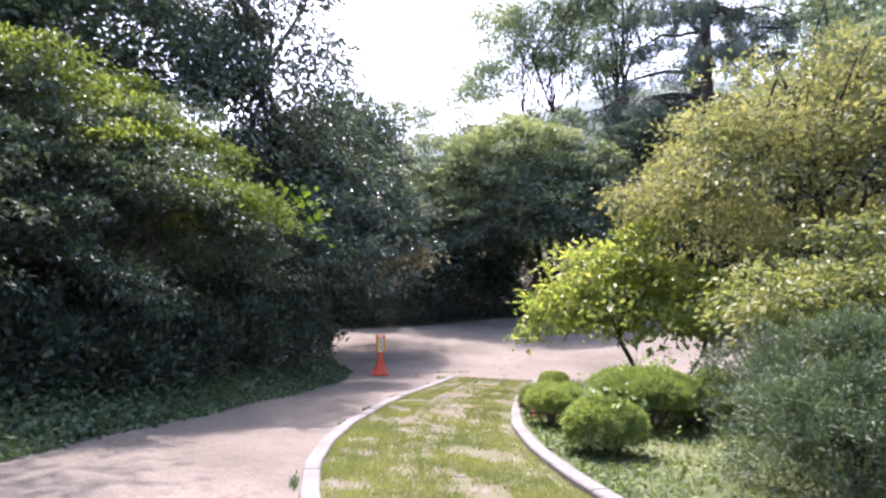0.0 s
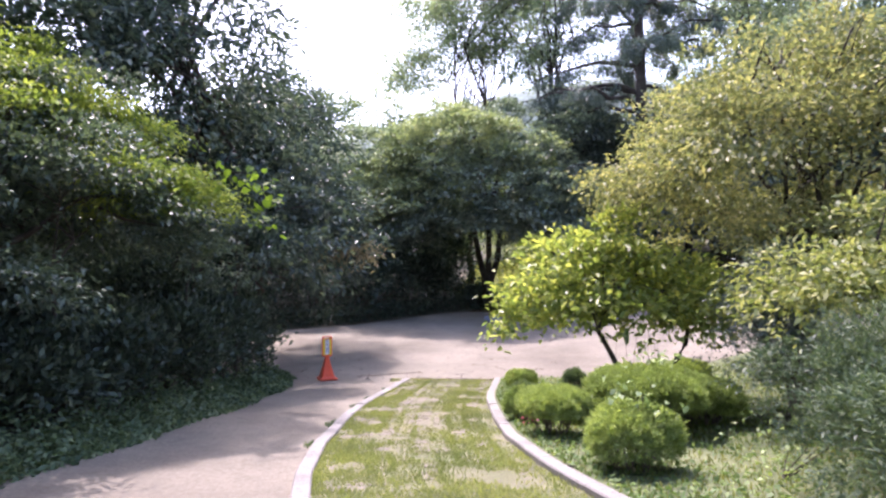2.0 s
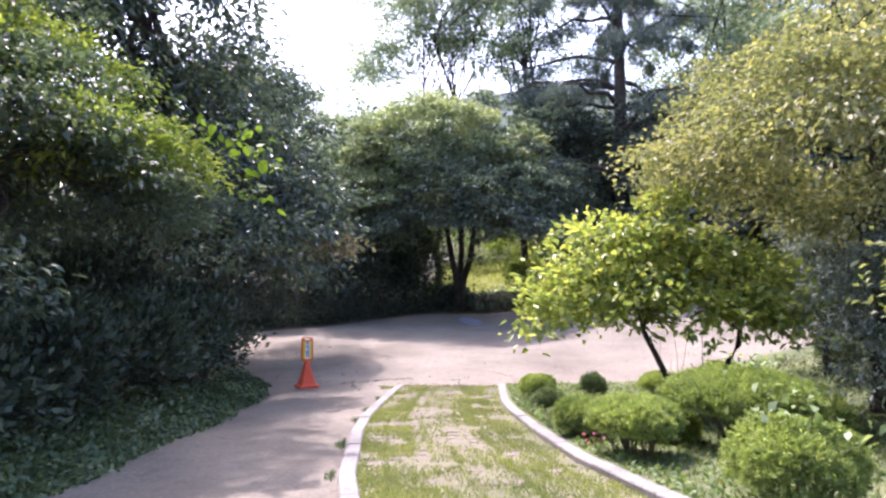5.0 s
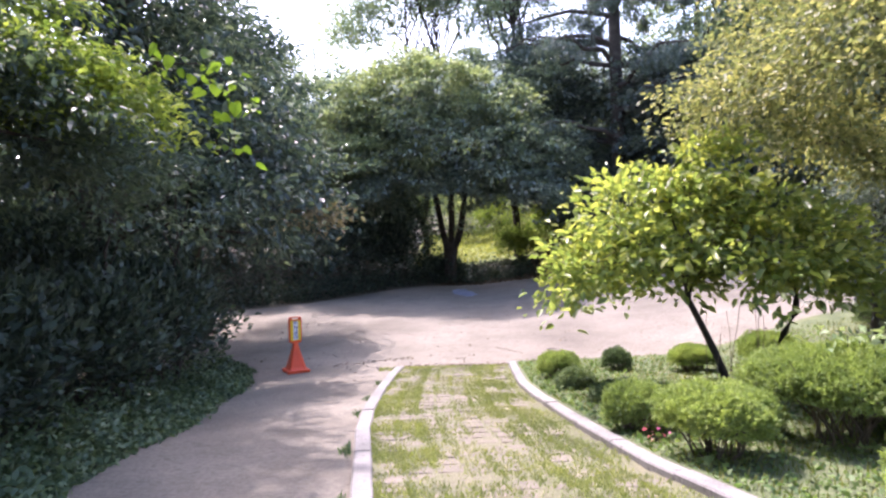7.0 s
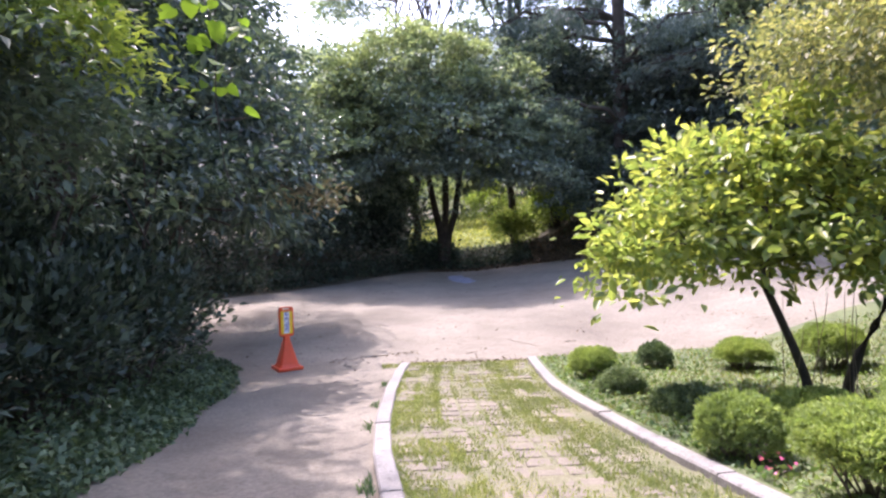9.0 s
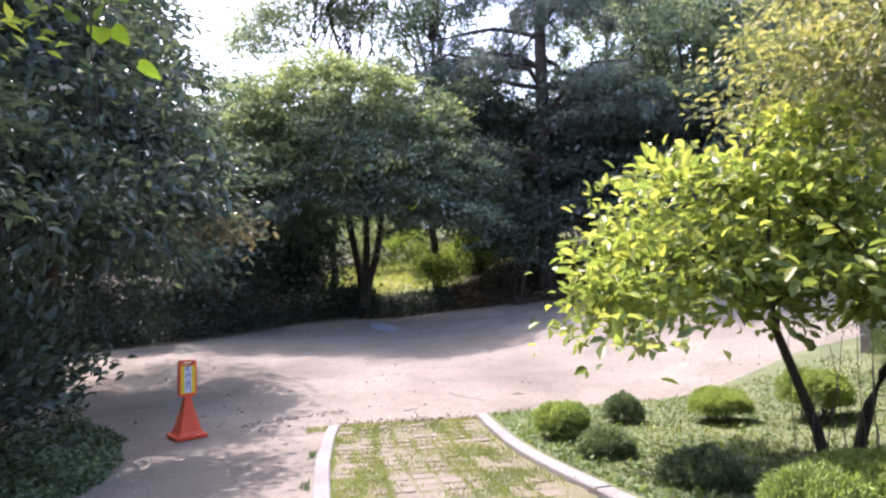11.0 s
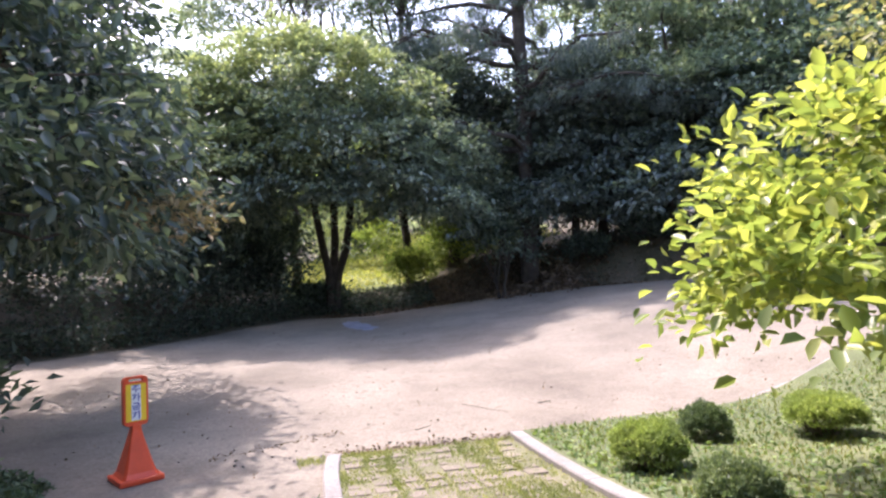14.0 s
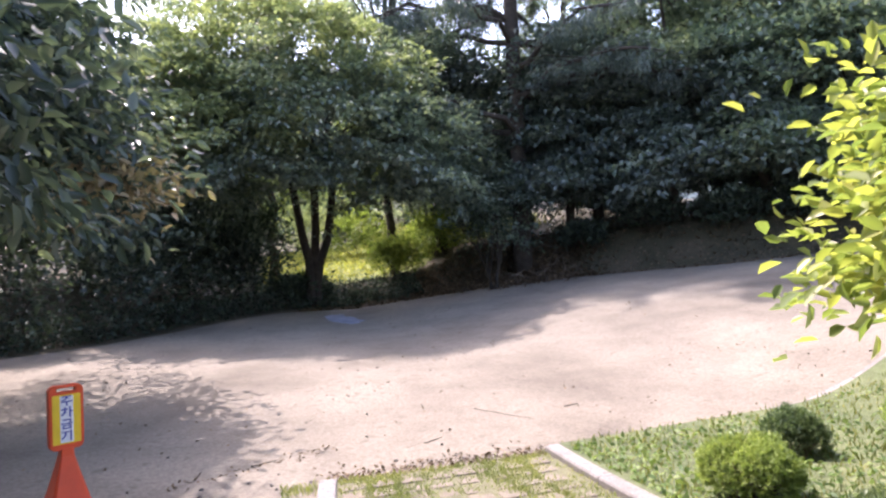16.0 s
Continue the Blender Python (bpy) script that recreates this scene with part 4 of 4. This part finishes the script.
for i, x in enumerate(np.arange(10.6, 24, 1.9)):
    shrub("undergrowth_shrub", float(x), float(far_edge(x)) + rs.uniform(1.0, 1.6), rs.uniform(0.8, 1.2), 0.9, rs.uniform(0.9, 1.5), 170, 14, 0.15, L_SHADED, "shaded undergrowth shrub along the yard edge", 340 + i, 0.45, 0.02, (0.2, 0.12), group="undergrowth along the yard", stems=4)
tree("slender_tree", (7.1, 28.3), 0.45, 0.06, [(6.9, 28.0, 3.2, 1.3, 1.1, 0.8), (7.6, 28.4, 4.2, 1.6, 1.3, 1.0)], 36, 7, 16, 0.14, L_MAPLE, "slender three-stemmed tree on the leafy bank", 36, 0.5, 9, 0.55, (0.3, 0.12), stems=3)

rm = np.random.default_rng(19)
n = 9000
x, y = rm.uniform(-0.4, 12, n), rm.uniform(33.6, 52, n)
low_growth("meadow_grass", x, y, 0.30, 0.26, 0.25, L_STRAW, "tall sunlit grass on the slope", "grass", 20, 0.8, 0.9)
for i, (x, y, r, hgt, leaf) in enumerate([(2.4, 44, 1.8, 3.2, L_SUNPALE), (4.8, 42.5, 1.6, 2.8, L_LIME), (7.5, 42, 1.8, 3.4, L_SUNPALE), (6.6, 34.5, 0.9, 1.4, L_LIME), (3.4, 50, 2.4, 4.2, L_SUNPALE)]):
    shrub("meadow_shrub", x, y, r, r, hgt, 230, 13, 0.2, leaf, "sunlit yellow-green shrub on the grassy slope", 230 + i, 0.45, 0.0, (0.26, 0.16), group="shrubs on the slope", stems=4)

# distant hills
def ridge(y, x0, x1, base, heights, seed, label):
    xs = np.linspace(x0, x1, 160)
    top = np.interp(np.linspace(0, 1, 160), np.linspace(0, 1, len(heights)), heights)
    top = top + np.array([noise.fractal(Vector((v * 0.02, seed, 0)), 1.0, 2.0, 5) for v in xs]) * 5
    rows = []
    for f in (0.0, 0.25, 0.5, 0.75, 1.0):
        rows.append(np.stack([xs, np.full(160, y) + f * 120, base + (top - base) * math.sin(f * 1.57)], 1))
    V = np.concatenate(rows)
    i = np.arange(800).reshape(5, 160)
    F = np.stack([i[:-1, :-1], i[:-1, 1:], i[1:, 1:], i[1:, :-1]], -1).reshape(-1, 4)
    ob = put_mesh("backdrop", mesh_of("backdrop", V, F, True), M_HAZED_HILL)
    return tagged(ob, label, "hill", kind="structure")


ridge(330, -500, 420, -5, [60, 78, 98, 108, 142, 140, 115, 90], 2.0, "wooded hill in the distance, haze put into its colour")

# ---- low growth ----
rg = np.random.default_rng(4)
n = 30000
y = rg.uniform(-3, 14.2, n)
x = lane_l(y) + 0.10 + 0.05 * np.sin(y * 2.1) - np.abs(rg.normal(0, 0.45, n)) + rg.normal(0, 0.05, n)
low_growth("lane_weeds", x, y, np.clip(0.12 + 0.6 * (lane_l(y) - x), 0.05, 0.6), 0.085, 0.5, L_WEED, "dark green weeds along the lane edge", "weeds", 5)
n = 62000
y = rg.uniform(0.5, 14.25, n)
x = kerb_r(y) + 0.12 + rg.uniform(0, 1, n) ** 1.4 * 5.5
k = (y < near_edge(x) - 0.03) & (worn(x, y, 0.7) > -0.6)
low_growth("bed_groundcover", x[k], y[k], 0.11 + 0.05 * (rg.uniform(0, 1, k.sum()) > 0.8), 0.06, 0.55, L_COVER, "low leafy groundcover in the planted bed", "groundcover", 6)
n = 24000
x, y = rg.uniform(2.2, 9.0, n), rg.uniform(0.5, 14.4, n)
k = (x > kerb_r(y) + 0.1) & (y < near_edge(x) + 0.1)
blades("bed_grass", x[k], y[k], 0.055, 0.011, L_GRASS, "fine grass between the shrubs of the bed", "grass", 7, 0.09)
n = 230000
y = rg.uniform(0.0, 14.05, n) 
x = kerb_l(y) + rg.uniform(0.02, 1, n) * (kerb_r(y) - kerb_l(y))
f = (x - kerb_l(y)) / (kerb_r(y) - kerb_l(y))
side = np.where(f < 0.30, 1.0, np.where((f > 0.62) & (f < 0.88), 1.0, 0.34)) + 0.7 * step(8.5, 4, y)
joint = ((x - kerb_l(y) - 0.11) / 0.225) % 1
joint = np.minimum(joint, 1 - joint)
k = rg.uniform(0, 1, n) < side * np.clip(0.6 + 1.3 * worn(x, y, 1.7, 3.0), 0.03, 1.0) * np.where(joint < 0.16, 1.3, 0.75)
blades("walk_grass", x[k], y[k], 0.030, 0.008, L_TURF, "short yellow-green grass grown through the pavers", "grass", 8, 0.035)
n = 1500
x = rg.uniform(-0.2, 2.3, n)
y = 14.02 + rg.normal(0, 0.07, n)
blades("edge_grass", x, y, 0.05, 0.008, L_TURF, "ragged grass at the end of the walk", "grass", 10, 0.0)
n = 300
spot = rg.choice(np.array([3.9, 6.9, 8.3, 8.35, 10.1, 11.2, 12.6]), n)
y = spot + rg.normal(0, 0.09, n)
x = kerb_l(y) - 0.11 - np.abs(rg.normal(0, 0.035, n))
blades("kerb_tufts", x, y, 0.055, 0.012, L_WEED, "tufts of weed against the kerb", "grass", 21, 0.0)
n = 7500
x = np.where(rg.uniform(0, 1, n) < 0.6, rg.uniform(4.5, 10.5, n), rg.uniform(0.6, 22, n))
y = far_edge(x) - 0.25 + np.abs(rg.normal(0, 1.3, n))
low_growth("leaf_litter", x, y, 0.03, 0.11, 0.6, L_LITTER, "dry brown leaf litter on the bank", "leaves", 11, 0.0, 0.35)
n = 14000
x = rg.uniform(-14, 5.0, n)
y = far_edge(x) + 0.5 + np.abs(rg.normal(0, 1.4, n))
# Weeds take the darkened leaf colour so the bank foot looks shaded.
low_growth("bank_weeds", x, y, np.where(x < 0.5, 0.7, 0.3), 0.13, 0.5, L_SHADED, "weeds on the far bank with shade put into their colour", "weeds", 12)
n = 1100
x, y = rg.uniform(-5, 9, n), rg.uniform(13.6, 26, n)
k = (in_road(x, y) > 0.1) & (worn(x, y, 0.5, 9.0) > 0.0)
low_growth("fallen_leaves", x[k], y[k], 0.012, 0.05, 0.5, L_LITTER, "scattered dry leaves and bark scraps on the road", "leaves", 13, 0.0, 0.25)

# brush and dead branches lying on the bank
brush = tagged(new("brush_pile"), "heap of dry broken branches and leaves on the bank", "branches")
rb = np.random.default_rng(15)
bx, by = 9.2, 28.7
brush.location = (bx, by, float(land(bx, by)) + 0.02)
for k in range(26):
    a, L = rb.uniform(0, 6.28), rb.uniform(0.5, 1.5)
    c = rb.normal(0, 0.7, 2) * [1.3, 0.5]
    d = np.array([math.cos(a), math.sin(a) * 0.6]) * L / 2
    z0, z1 = (float(land(bx + c[0] - d[0], by + c[1] - d[1])), float(land(bx + c[0] + d[0], by + c[1] + d[1])))
    g0 = brush.location.z
    p0 = (c[0] - d[0], c[1] - d[1], z0 - g0 + rb.uniform(0.02, 0.2))
    p1 = (c[0] + d[0], c[1] + d[1], z1 - g0 + rb.uniform(0.05, 0.4))
    V, F = tube(bent(p0, p1, rb, 0.0, 0.08, 5), np.linspace(rb.uniform(0.015, 0.03), 0.006, 5), 5)
    put_mesh("branch", mesh_of("branch", V, F, True), M_DEADWOOD, brush)
n = 2600
x, y = bx + rg.normal(0, 1.1, n), by + rg.normal(0, 0.6, n)
low_growth("brush_litter", x, y, 0.28, 0.12, 0.6, L_LITTER, "dry pale brown leaves caught in the brush heap", "leaves", 16, 0.1, 0.8)

# twigs and bark scraps on the road
for k, (x0, y0, x1, y1, r0) in enumerate([(2.1, 16.0, 2.55, 15.3, 0.004), (1.2, 14.9, 1.42, 15.02, 0.006), (-0.45, 14.85, -0.2, 14.95, 0.006), (3.1, 15.6, 3.3, 15.64, 0.007)]):
    twig = tagged(new("twig"), "thin dark twig lying on the road", "twig", "twigs on the road")
    twig.location = (x0, y0, float(land(x0, y0)) + 0.012)
    pts = bent((0, 0, 0), (x1 - x0, y1 - y0, float(land(x1, y1)) - float(land(x0, y0))), np.random.default_rng(300 + k), 0, 0.05, 6)
    pts[:, 2] = np.linspace(0, pts[-1][2], 6)
    V, F = tube(pts, np.linspace(r0, r0 * 0.5, 6), 5)
    put_mesh("stick", mesh_of("stick", V, F, True), M_BARK, twig)

# pale broad-leaved weeds rising through the clipped shrubs, a pink flower, thin canes
def sprig(name, x, y, z, n, size, leaf, label, seed, spread_r=0.16):
    rng = np.random.default_rng(seed)
    root = tagged(new(name), label, "plant")
    g = float(land(x, y)) + 0.08
    root.location = (x, y, g)
    for k in range(4):
        tip = rng.normal(0, spread_r * 0.6, 3) * [1, 1, 0.3] + [0, 0, z - g]
        V, F = tube(bent((0, 0, 0), tip, rng, 0, 0.03, 5), np.linspace(0.007, 0.003, 5), 5)
        put_mesh("stem", mesh_of("stem", V, F, True), M_BARK, root)
    p = rng.normal(0, 1, (n, 3)) * [spread_r, spread_r, spread_r * 0.45] + [0, 0, z - g]
    V, F = leaves(p, rng.normal(0, 0.6, (n, 3)) + [0, 0, 0.2], size, 0.6, rng, 0.5, 0.1)
    put_mesh("foliage", mesh_of("foliage", V, F), leaf, root)


sprig("weed", 4.25, 7.75, 1.42, 46, 0.09, L_PALE, "pale broad-leaved weed growing through a clipped shrub", 401)
sprig("weed", 3.62, 5.85, 1.36, 34, 0.08, L_PALE, "pale broad-leaved weed growing through a clipped shrub", 402)
sprig("weed", 4.75, 5.6, 0.98, 50, 0.06, L_PALE, "pale broad-leaved weed growing through a clipped shrub", 403, 0.25)
sprig("flower", 2.72, 8.05, 0.62, 14, 0.05, L_PINK, "small pink flower beside the kerb", 404, 0.07)
for k in range(7):
    cane = tagged(new("cane"), "thin upright dry cane beside the small tree", "cane", "canes by the small tree")
    cx, cy = 4.45 + 0.5 * rg.uniform(-1, 1), 10.2 + 0.3 * rg.uniform(-1, 1)
    cane.location = (cx, cy, float(land(cx, cy)) + 0.06)
    V, F = tube(bent((0, 0, 0), (rg.normal(0, 0.08), rg.normal(0, 0.08), rg.uniform(0.7, 1.3)), np.random.default_rng(500 + k), 0, 0.02, 5), np.linspace(0.006, 0.003, 5), 5)
    put_mesh("stalk", mesh_of("stalk", V, F, True), M_DEADWOOD, cane)
n = 90
t = rg.uniform(0, 1, n)
x, y = -1.1 + 1.5 * t + rg.normal(0, 0.10, n), 14.55 + 0.65 * t + rg.normal(0, 0.07, n)
low_growth("bark_scraps", x, y, 0.012, 0.045, 0.5, L_LITTER, "line of bark scraps and dry leaves on the road", "leaves", 17, 0.0, 0.25)
n = 500
x, y = rg.uniform(0.1, 2.3, n), 14.1 + np.abs(rg.normal(0, 0.16, n))
low_growth("edge_litter", x, y, 0.02, 0.05, 0.5, L_LITTER, "dry leaves gathered at the end of the walk", "leaves", 18, 0.0, 0.3)

# ---- sign stand ----


def box(bm, x0, x1, y0, y1, z0, z1, bev=0.0):
    r = bmesh.ops.create_cube(bm, size=1.0, matrix=Matrix.LocRotScale(Vector(((x0 + x1) / 2, (y0 + y1) / 2, (z0 + z1) / 2)), None, Vector((x1 - x0, y1 - y0, z1 - z0))))
    if bev:
        es = list({e for v in r["verts"] for e in v.link_edges})
        bmesh.ops.bevel(bm, geom=es, offset=bev, segments=2, affect="EDGES", profile=0.6)


def prism(bm, outline, y0, y1, hole=None):
    """An upright slab with the given outline in x and z, between y0 and y1; hole: a second outline cut out, with as many points."""
    n = len(outline)
    rings = [outline] + ([hole] if hole else [])
    vs = [[[bm.verts.new((px, yy, pz)) for px, pz in r] for yy in (y0, y1)] for r in rings]
    for q, (front, back) in enumerate(vs):
        for k in range(n):
            a = (front[k], back[k], back[(k + 1) % n], front[(k + 1) % n])
            bm.faces.new(a if q == 0 else a[::-1])
    if hole:
        for k in range(n):
            j = (k + 1) % n
            bm.faces.new((vs[0][0][k], vs[0][0][j], vs[1][0][j], vs[1][0][k]))
            bm.faces.new((vs[0][1][j], vs[0][1][k], vs[1][1][k], vs[1][1][j]))
    else:
        bm.faces.new(vs[0][0])
        bm.faces.new(vs[0][1][::-1])
    bmesh.ops.recalc_face_normals(bm, faces=bm.faces)


def rounded(x0, x1, z0, z1, r, seg=4):
    pts = []
    for cx, cz, a0 in ((x1 - r, z1 - r, 0), (x0 + r, z1 - r, 90), (x0 + r, z0 + r, 180), (x1 - r, z0 + r, 270)):
        for k in range(seg + 1):
            a = radians(a0 + 90 * k / seg)
            pts.append((cx + r * math.cos(a), cz + r * math.sin(a)))
    return pts


sign = tagged(new("no_parking_stand"), "orange plastic stand with yellow no-parking panel on the road", "sign")
sign.matrix_world = pose(-1.735, 14.12, float(land(-1.735, 14.12)) + 0.003, 0, 0, 30) @ Matrix.Scale(0.965, 4)
bm = bmesh.new()
box(bm, -0.21, 0.21, -0.21, 0.21, 0.0, 0.055, 0.016)
part("base", bm, M_ORANGE, sign)
bm = bmesh.new()
levels = [(0.052, 0.178), (0.10, 0.150), (0.24, 0.112), (0.40, 0.070), (0.50, 0.047), (0.555, 0.044)]
rings = []
for z, w in levels:
    c = w * 0.16
    rings.append([bm.verts.new(p) for p in ((w, -w + c, z), (w, w - c, z), (w - c, w, z), (-w + c, w, z), (-w, w - c, z), (-w, -w + c, z), (-w + c, -w, z), (w - c, -w, z))])
for a, b in zip(rings, rings[1:]):
    for k in range(8):
        bm.faces.new((a[k], a[(k + 1) % 8], b[(k + 1) % 8], b[k]))
bm.faces.new(rings[-1])
bm.faces.new(rings[0][::-1])
part("cone", bm, M_ORANGE, sign)
bm = bmesh.new()
outer = rounded(-0.118, 0.118, 0.545, 1.035, 0.045)
prism(bm, outer, -0.034, 0.034, [(px * 0.56, 1.012 + (pz - 0.79) * 0.066 - 0.012) for px, pz in outer])
bmesh.ops.bevel(bm, geom=[e for e in bm.edges if e.calc_face_angle(0) > 1.2], offset=0.006, segments=2, affect="EDGES")
panel = part("panel", bm, M_ORANGE, sign)
bm = bmesh.new()
prism(bm, rounded(-0.096, 0.096, 0.590, 0.965, 0.010), -0.0375, -0.0335)
plate = part("plate", bm, M_YELLOW, panel, "yellow printed face")
bm = bmesh.new()
prism(bm, rounded(-0.045, 0.045, 0.600, 0.955, 0.004), -0.0395, -0.0370)
part("label_field", bm, M_WHITE, panel, "white column behind the letters")
for k, ch in enumerate("주차금지"):
    cu = bpy.data.curves.new("letter", "FONT")
    cu.body = ch
    cu.size, cu.align_x, cu.align_y, cu.offset = 0.084, "CENTER", "CENTER", 0.0022
    cu.extrude = 0.0006
    tmp = bpy.data.objects.new("letter", cu)
    scene.collection.objects.link(tmp)
    bpy.context.view_layer.update()
    me = bpy.data.meshes.new_from_object(tmp.evaluated_get(bpy.context.evaluated_depsgraph_get()))
    bpy.data.objects.remove(tmp)
    me.transform(Matrix.Translation((0, -0.0405, 0.913 - 0.089 * k)) @ Matrix.Rotation(radians(90), 4, "X") @ Matrix.Scale(1.08, 4, (1, 0, 0)))
    me.name = "letter"
    put_mesh("letter", me, M_BLUE, panel)

# ---- small things on the ground ----
patch = tagged(new("paint_patch"), "faded pale blue paint patch on the road", "paint")
rp = np.random.default_rng(2)
ang = np.linspace(0, 2 * np.pi, 28, endpoint=False)
rad = 1 + rp.normal(0, 0.12, 28)
ux, uy = np.cos(ang) * rad * 0.42, np.sin(ang) * rad * 1.25
px, py = 1.75 + ux + 0.25 * uy * -0.5, 26.4 + uy
V = np.concatenate([[[1.75, 26.4, float(land(1.75, 26.4)) + 0.012]], np.stack([px, py, land(px, py) + 0.012], 1)])
F = np.array([(0, k + 1, (k + 1) % 28 + 1) for k in range(28)])
put_mesh("film", mesh_of("film", V, F), M_PALEBLUE, patch)
block = tagged(new("stone_block"), "weathered stone block with pale cap by the road", "stone")
bx, by = 8.9, 14.1
block.matrix_world = pose(bx, by, float(land(bx, by)) + 0.02, 0, 0, 20)
bm = bmesh.new()
box(bm, -0.28, 0.28, -0.25, 0.25, 0, 0.72, 0.02)
part("body", bm, M_DARKSTONE, block)
bm = bmesh.new()
box(bm, -0.33, 0.33, -0.30, 0.30, 0.72, 0.83, 0.02)
part("cap", bm, M_KERB, block)
bm = bmesh.new()
bmesh.ops.create_icosphere(bm, subdivisions=1, radius=1.0)
for v in bm.verts:
    v.co *= 1 + 0.25 * noise.noise(v.co * 1.7)
    v.co.z *= 0.6
pebble_mesh = bpy.data.meshes.new("pebble")
bm.to_mesh(pebble_mesh)
bm.free()
pebble_mesh.materials.append(M_DARKSTONE)
first = None
for k in range(46):
    x, y = rg.uniform(-3.5, 4.5), 14.1 + abs(rg.normal(0, 3.2))
    if k < 22:
        x, y = rg.uniform(-0.9, 2.2), 14.15 + abs(rg.normal(0, 0.25))
    s = rg.uniform(0.010, 0.024)
    pb = new("pebble", pebble_mesh)
    pb.matrix_basis = Matrix.LocRotScale(Vector((x, y, float(land(x, y)) + s * 0.4)), Euler((0, 0, rg.uniform(0, 6))), Vector((s, s * rg.uniform(0.6, 1), s)))
    tagged(pb, "small dark stone lying on the road", "stone", "stones on the road")

# ---- kerbs and pavers ----


def kerb(name, fx, y0, y1, lift_top, label):
    """Kerb stones one metre long, each a bevelled block following the edge."""
    root = tagged(new(name), label, "kerb", kind="structure")
    ys = np.arange(y0, y1, 0.01)
    xs = fx(ys)
    d = np.concatenate([[0], np.cumsum(np.hypot(np.diff(xs), np.diff(ys)))])
    total = d[-1]
    s = total
    rk = np.random.default_rng(8)
    while s > 0.6:
        a, b = s - 0.995, s - 0.006
        s -= 1.0
        vs = []
        cut = 0.014
        w = 0.075
        prof = [(-w, -0.12), (-w, lift_top - cut), (-w + cut, lift_top), (w - cut, lift_top), (w, lift_top - cut), (w, -0.12)]
        bm = bmesh.new()
        dz = rk.normal(0, 0.004)
        for t in np.linspace(max(a, 0), b, 4):
            x, y = np.interp(t, d, xs), np.interp(t, d, ys)
            x2, y2 = np.interp(t + 0.05, d, xs), np.interp(t + 0.05, d, ys)
            x1, y1b = np.interp(t - 0.05, d, xs), np.interp(t - 0.05, d, ys)
            tx, ty = x2 - x1, y2 - y1b
            L = math.hypot(tx, ty)
            nx, ny = ty / L, -tx / L
            z = float(land(x, y)) + dz
            vs.append([bm.verts.new((x + nx * p, y + ny * p, z + q)) for p, q in prof])
        for u, v in zip(vs, vs[1:]):
            for k in range(5):
                bm.faces.new((u[k], u[k + 1], v[k + 1], v[k]))
        bm.faces.new(vs[0])
        bm.faces.new(vs[-1][::-1])
        bmesh.ops.recalc_face_normals(bm, faces=bm.faces)
        part("kerb_stone", bm, M_KERB, root)
    return root


kerb("kerb_west", kerb_l, -2.0, 14.05, 0.075, "pale granite kerb stones edging the walk")
kerb("kerb_east", kerb_r, -2.0, 14.1, 0.10, "pale granite kerb stones retaining the bed")


def bed_border():
    root = tagged(new("kerb_bed"), "low pale kerb along the yard side of the bed", "kerb", kind="structure")
    for x in np.arange(2.45, 9.0, 1.0):
        bm = bmesh.new()
        xa, xb = x, x + 0.985
        ya, yb = float(near_edge(xa)) + 0.14, float(near_edge(xb)) + 0.14
        za, zb = float(land(xa, ya)), float(land(xb, yb))
        vs = []
        for (px, py, pz) in ((xa, ya, za), (xb, yb, zb)):
            vs.append([bm.verts.new((px, py + o, pz + q)) for o, q in ((-0.07, -0.1), (-0.07, 0.045), (-0.055, 0.055), (0.055, 0.055), (0.07, 0.045), (0.07, -0.1))])
        for k in range(5):
            bm.faces.new((vs[0][k], vs[0][k + 1], vs[1][k + 1], vs[1][k]))
        bm.faces.new(vs[0])
        bm.faces.new(vs[1][::-1])
        bmesh.ops.recalc_face_normals(bm, faces=bm.faces)
        part("kerb_stone", bm, M_KERB, root)


bed_border()

bm = bmesh.new()
box(bm, -0.095, 0.095, -0.095, 0.095, -0.05, 0.0, 0.012)
paver_mesh = bpy.data.meshes.new("paver")
bm.to_mesh(paver_mesh)
bm.free()
paver_mesh.materials.append(M_PAVER)
rq = np.random.default_rng(6)
spots = []
for r in range(60):
    y = 13.86 - r * 0.225
    xl, xr = float(kerb_l(y)) + 0.12, float(kerb_r(y)) - 0.12
    for c in range(12):
        x = xl + 0.10 + c * 0.225
        if x < xr - 0.06:
            f = (x - xl) / (xr - xl)
            spots.append((x, y, f))
rest = bmesh.new()
cnt = 0
for x, y, f in spots:
    z = float(land(x, y)) + 0.0385 + rq.normal(0, 0.003) - 0.008 * float(step(9.0, 5.5, y))
    m = Matrix.LocRotScale(Vector((x, y, z)), Euler((rq.normal(0, 0.008) - 0.083, rq.normal(0, 0.008), rq.normal(0, 0.02))), None)
    if cnt < 300:
        pv = new("paver", paver_mesh)
        pv.parent = strip
        pv.matrix_basis = m
        cnt += 1
    else:
        geo = bmesh.new()
        box(geo, -0.095, 0.095, -0.095, 0.095, -0.05, 0.0)
        geo.transform(m)
        tmp = bpy.data.meshes.new("tmp")
        geo.to_mesh(tmp)
        geo.free()
        rest.from_mesh(tmp)
        bpy.data.meshes.remove(tmp)
tagged(part("paver_rest", rest, M_PAVER, strip), kind="stuff")
